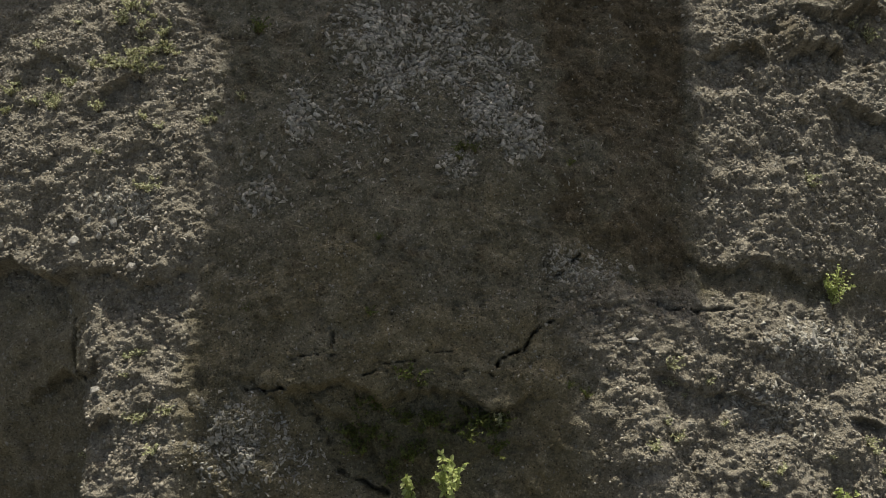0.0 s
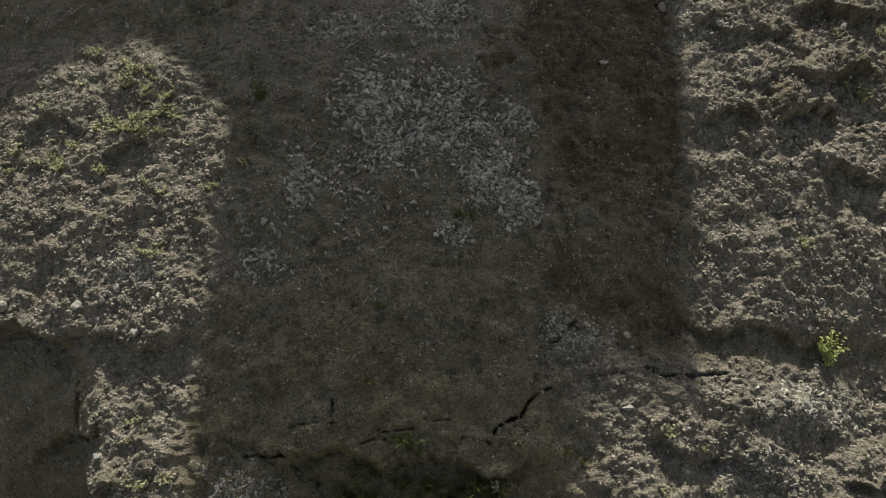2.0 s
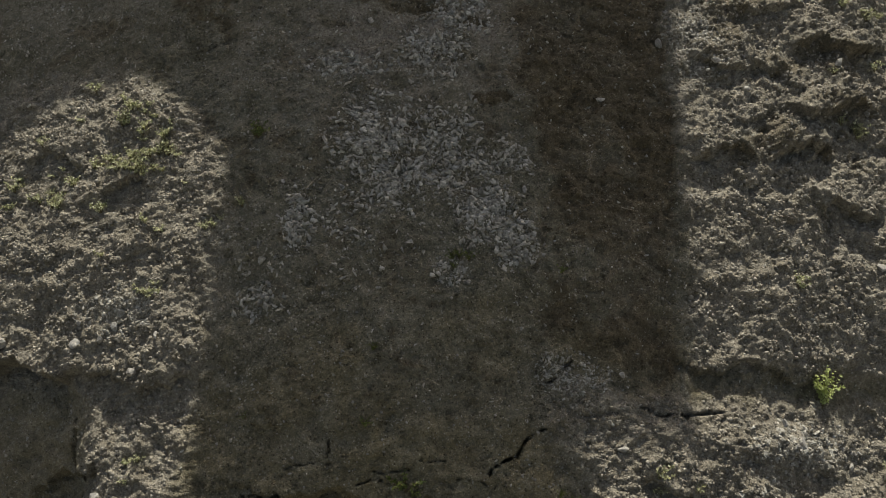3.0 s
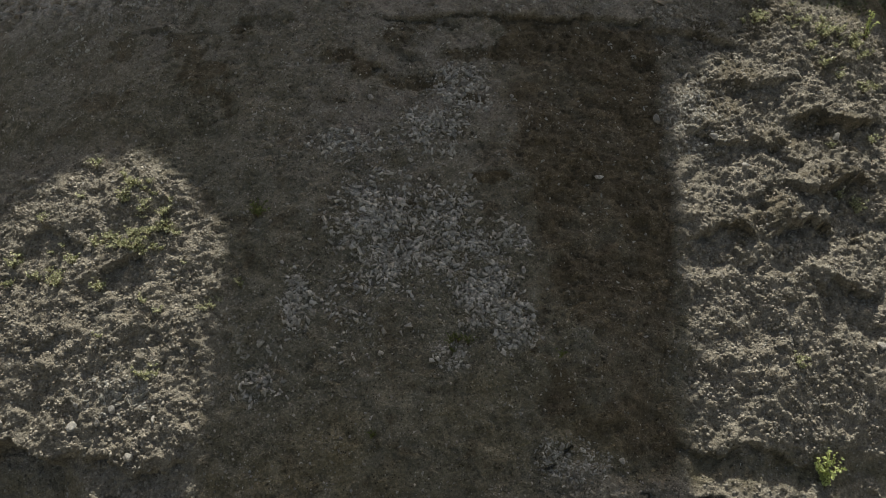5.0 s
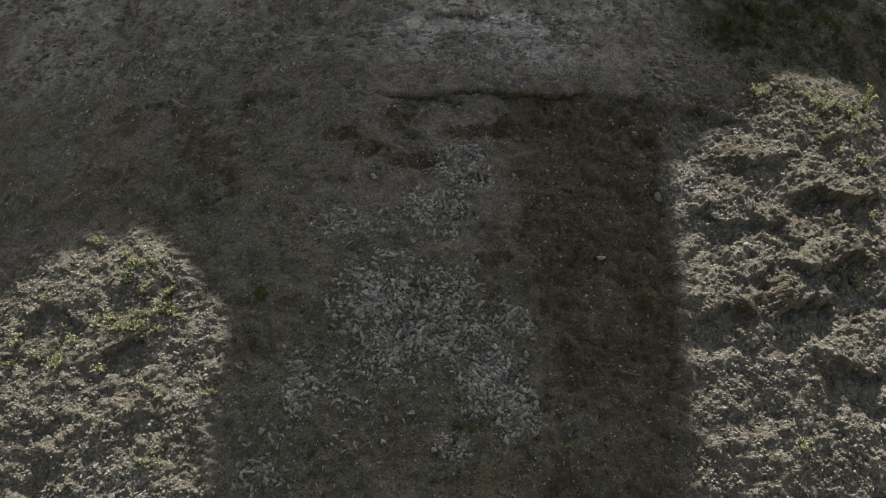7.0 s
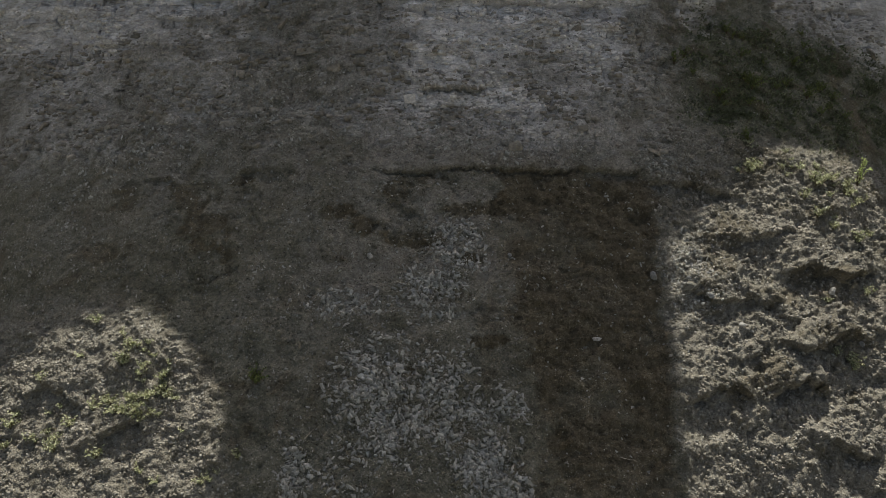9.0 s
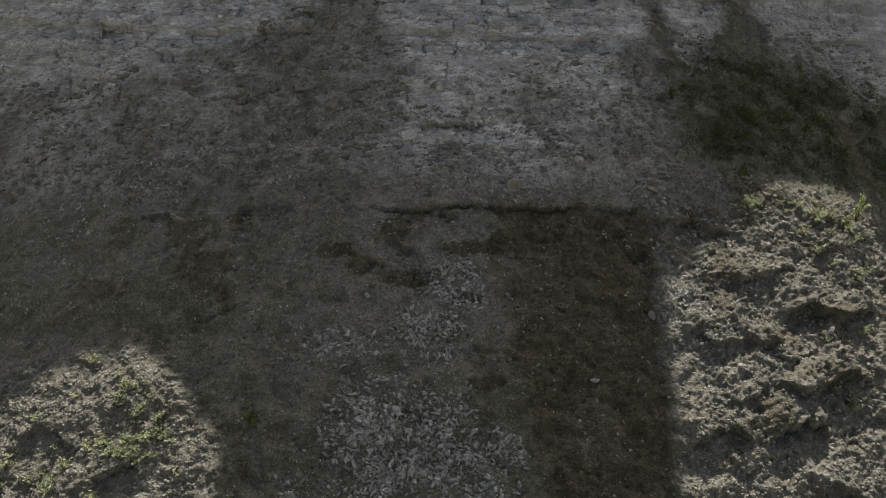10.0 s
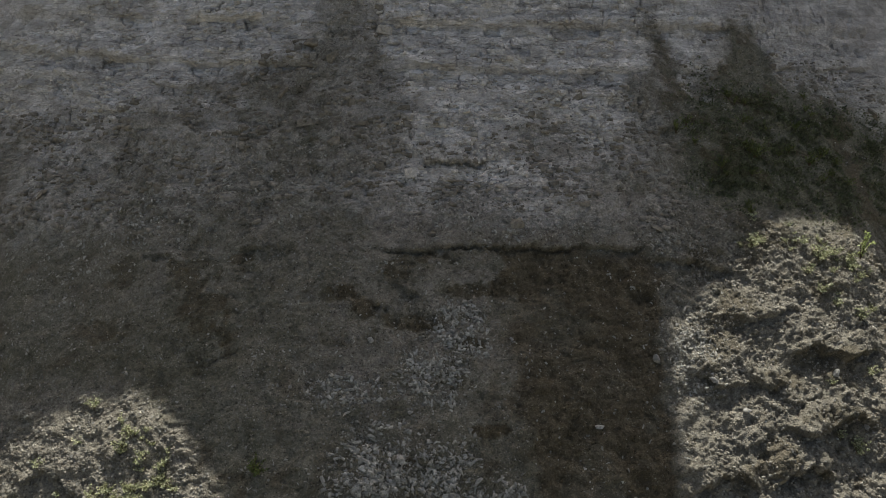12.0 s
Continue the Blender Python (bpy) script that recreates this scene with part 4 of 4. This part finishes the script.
def plant(name, label, category, group, seed, stems, height, spread, leaves, leaf, material, lean=0.25):
    """A weed or shrub: bent stems from one root, with leaves along their upper parts."""
    r = np.random.default_rng(seed)
    holder = thing(name, label, category, group)
    paths, roots, ways = [], [], []
    for k in range(stems):
        w, tall = r.uniform(0, 2 * math.pi), height * r.uniform(0.55, 1.0)
        out = np.array([math.cos(w), math.sin(w) - lean, 0]) * spread * r.uniform(0.2, 1.0)
        path = [np.array([0, 0, -0.06])]
        for t in (0.25, 0.5, 0.75, 1.0):
            path.append(out * t ** 1.4 + np.array([0, 0, tall * t]) + r.normal(0, 0.03 * height, 3))
        paths.append(path)
        for _ in range(leaves):
            t = r.uniform(0.25, 1.0) * 4
            i = min(int(t), 3)
            q = path[i] + (path[i + 1] - path[i]) * (t - i)
            way = r.normal(0, 1, 3) + np.array([0, -0.3, 0.35])
            roots.append(q)
            ways.append(way)
    for path in paths:
        part("stem", stem_mesh("stem", [path], 0.010 + 0.007 * height, STEM), holder)
    part("foliage", leaf_cloud("foliage", r, np.array(roots), np.array(ways), leaf * r.uniform(0.6, 1.2, len(roots)), material), holder)
    return holder


def plant_at(ob, u, v, turn=0.0, scale=1.0, first=False):
    p, n = on_ground(np.array([u]), np.array([v]))
    m = Matrix.Translation(Vector(p[0])) @ Matrix.Rotation(turn, 4, "Z")
    if first:
        ob.matrix_basis = m @ Matrix.Scale(scale, 4)
        return ob
    made = copy_thing(ob, m)
    made.scale = (scale, scale, scale)
    return made


rng = np.random.default_rng(33)
WEED = "low yellow-green leafy weed growing on dry earth clods"
weeds = [plant("weed", WEED, "weed", "weeds on the mounds", 700 + k, 5 + k, 0.26 + 0.05 * k, 0.30 + 0.05 * k, 15, 0.085, LEAF) for k in range(4)]
SPOTS = [  # u, v, reach, how many
    (-9.9, 14.1, 0.7, 11), (-9.3, 13.1, 0.6, 9), (-9.8, 12.4, 0.6, 14), (-10.6, 12.4, 0.4, 6), (-12.4, 11.5, 0.5, 5), (-13.7, 11.7, 0.5, 4), (-12.6, 12.4, 1.2, 4),
    (-8.48, 8.21, 0.5, 5), (-6.95, 10.3, 0.2, 3), (-8.0, 11.0, 1.0, 3), (-11.2, 14.9, 0.7, 3), (-10.2, 9.9, 1.2, 3), (-8.81, 3.48, 0.5, 3), (-8.16, 1.71, 0.6, 4), (-10.70, 0.72, 0.7, 2),
    (10.8, 21.8, 0.35, 7), (12.7, 22.3, 0.5, 7), (13.5, 21.7, 0.5, 7), (14.5, 21.1, 0.6, 14), (13.6, 19.9, 0.5, 4), (13.28, 14.66, 0.3, 4), (12.79, 14.97, 0.2, 2), (12.6, 21.0, 0.9, 4),
    (14.9, 19.5, 0.5, 3), (13.3, 17.0, 0.8, 2), (10.69, 9.51, 0.8, 2), (10.36, 1.61, 0.8, 3), (6.42, 2.49, 0.5, 3), (5.40, 3.27, 0.3, 2), (5.34, 1.50, 0.5, 3), (7.99, 1.04, 0.6, 2), (12.47, 1.14, 0.6, 4), (11.3, 23.4, 0.3, 2),
]
first = set()
for u0, v0, reach, many in SPOTS:
    for _ in range(many):
        k = int(rng.integers(0, 4))
        plant_at(weeds[k], u0 + rng.normal(0, reach * 0.7), v0 + rng.normal(0, reach * 0.6), rng.uniform(0, 6.3), rng.uniform(0.55, 1.2), first=k not in first)
        first.add(k)

LUSH = [
    ("shrub", "bright green leafy shrub growing out of the earth ledge", 810, 13, 1.35, 0.60, 38, 0.11, PALE_LEAF, 11.07, 5.70),
    ("shrub", "yellow-green sapling standing on the crest of the mound", 811, 6, 1.35, 0.45, 22, 0.11, PALE_LEAF, 15.25, 21.9),
    ("shrub", "leafy green shrub at the foot of the slope", 812, 8, 0.8, 0.4, 26, 0.10, LEAF, 13.01, 3.48),
    ("shrub", "tall pale-green shrub with broad leaves in sunlight", 813, 6, 2.0, 0.55, 44, 0.17, PALE_LEAF, -0.25, -0.1),
    ("shrub", "tall pale-green shrub with broad leaves in sunlight", 814, 4, 1.8, 0.30, 40, 0.17, PALE_LEAF, -1.3, -0.3),
    ("shrub", "low yellow-green shrub at the bottom of the mound", 815, 9, 0.7, 0.5, 20, 0.11, PALE_LEAF, 10.20, 0.05),
    ("shrub", "small green shrub beside the hollow", 816, 6, 0.8, 0.3, 20, 0.11, LEAF, 1.05, 1.9),
]
for name, label, seed, stems, height, spread, leaves, leaf, material, u, v in LUSH:
    plant_at(plant(name, label, "shrub", "", seed, stems, height, spread, leaves, leaf, material), u, v, first=True)

SHADED = "green weed growing in shaded earth, its leaves coloured darker for shade"
# weeds standing in shade use the darkened leaf colour
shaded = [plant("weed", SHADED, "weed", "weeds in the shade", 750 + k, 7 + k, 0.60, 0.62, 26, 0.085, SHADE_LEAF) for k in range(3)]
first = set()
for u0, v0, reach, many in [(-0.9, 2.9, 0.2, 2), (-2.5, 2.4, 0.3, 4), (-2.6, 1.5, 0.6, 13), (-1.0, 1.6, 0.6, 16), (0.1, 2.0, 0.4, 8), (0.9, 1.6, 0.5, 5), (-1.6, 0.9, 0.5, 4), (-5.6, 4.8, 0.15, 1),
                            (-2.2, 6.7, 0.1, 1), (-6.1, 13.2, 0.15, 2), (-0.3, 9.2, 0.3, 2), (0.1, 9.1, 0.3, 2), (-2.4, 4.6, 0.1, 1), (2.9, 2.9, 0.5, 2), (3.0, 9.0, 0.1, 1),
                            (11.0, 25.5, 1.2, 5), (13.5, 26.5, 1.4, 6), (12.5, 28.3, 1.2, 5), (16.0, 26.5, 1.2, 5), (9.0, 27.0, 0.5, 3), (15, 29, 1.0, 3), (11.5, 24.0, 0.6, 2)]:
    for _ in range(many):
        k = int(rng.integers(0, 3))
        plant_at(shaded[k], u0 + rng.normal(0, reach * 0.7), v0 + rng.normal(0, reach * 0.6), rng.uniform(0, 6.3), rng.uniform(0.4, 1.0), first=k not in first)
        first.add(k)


# ---- low plants matting the damp gully ----
rng = np.random.default_rng(91)
u, v = sow(rng, 12000, (7.5, 21, 22.5, 32.5), lambda a, b: kind_at("moss", a, b) * (0.12 + 0.88 * step(-0.2, 0.5, fbm(a * 1.3, b * 2.2, 631, 5, 0.65))))
q, n = on_ground(u, v)
mat = new("ground_cover", leaf_cloud("ground_cover", rng, q + n * 0.03 * rng.random((len(u), 1)), n * 0.7 + rng.normal(0, 0.6, n.shape) + np.array([0, 0, 0.3]), rng.uniform(0.05, 0.14, len(u)), COVER_LEAF))
tagged(mat, "dark green mat of low plants in the shaded gully", "ground cover", kind="stuff")


# ---- dry sticks ----
def stick(u, v, length, turn, lift, label):
    """A bent dry branch lying on the slope."""
    r = np.random.default_rng(int(100 * abs(u)) + 3)
    way = np.array([math.cos(turn), -math.sin(turn) * CT, -math.sin(turn) * ST])
    p, n = on_ground(np.array([u]), np.array([v]))
    path = [p[0] + n[0] * (0.03 + lift * t) + way * length * (t - 0.5) + r.normal(0, 0.02 * length, 3) for t in np.linspace(0, 1, 7)]
    ob = new("stick", stem_mesh("stick", [[q - p[0] for q in path]], 0.022 + 0.01 * length, DRY))
    ob.location = p[0]
    tagged(ob, label, "stick", "dry sticks")


DRY = shard_material("dry_wood", (0.30, 0.27, 0.22), (0.46, 0.43, 0.37), (0.36, 0.30, 0.22))
for u, v, length, turn, lift in ((14.7, 22.1, 0.7, 0.7, 0.15), (13.6, 24.6, 0.6, 0.6, 0.1), (11.2, 22.9, 0.5, -0.3, 0.1), (-5.3, 8.6, 0.5, -0.7, 0.05), (5.1, 11.2, 0.5, 0.3, 0.1), (-4.3, 11.6, 0.55, -0.8, 0.05)):
    stick(u, v, length, turn, lift, "dry bleached stick lying on the steep earth slope")
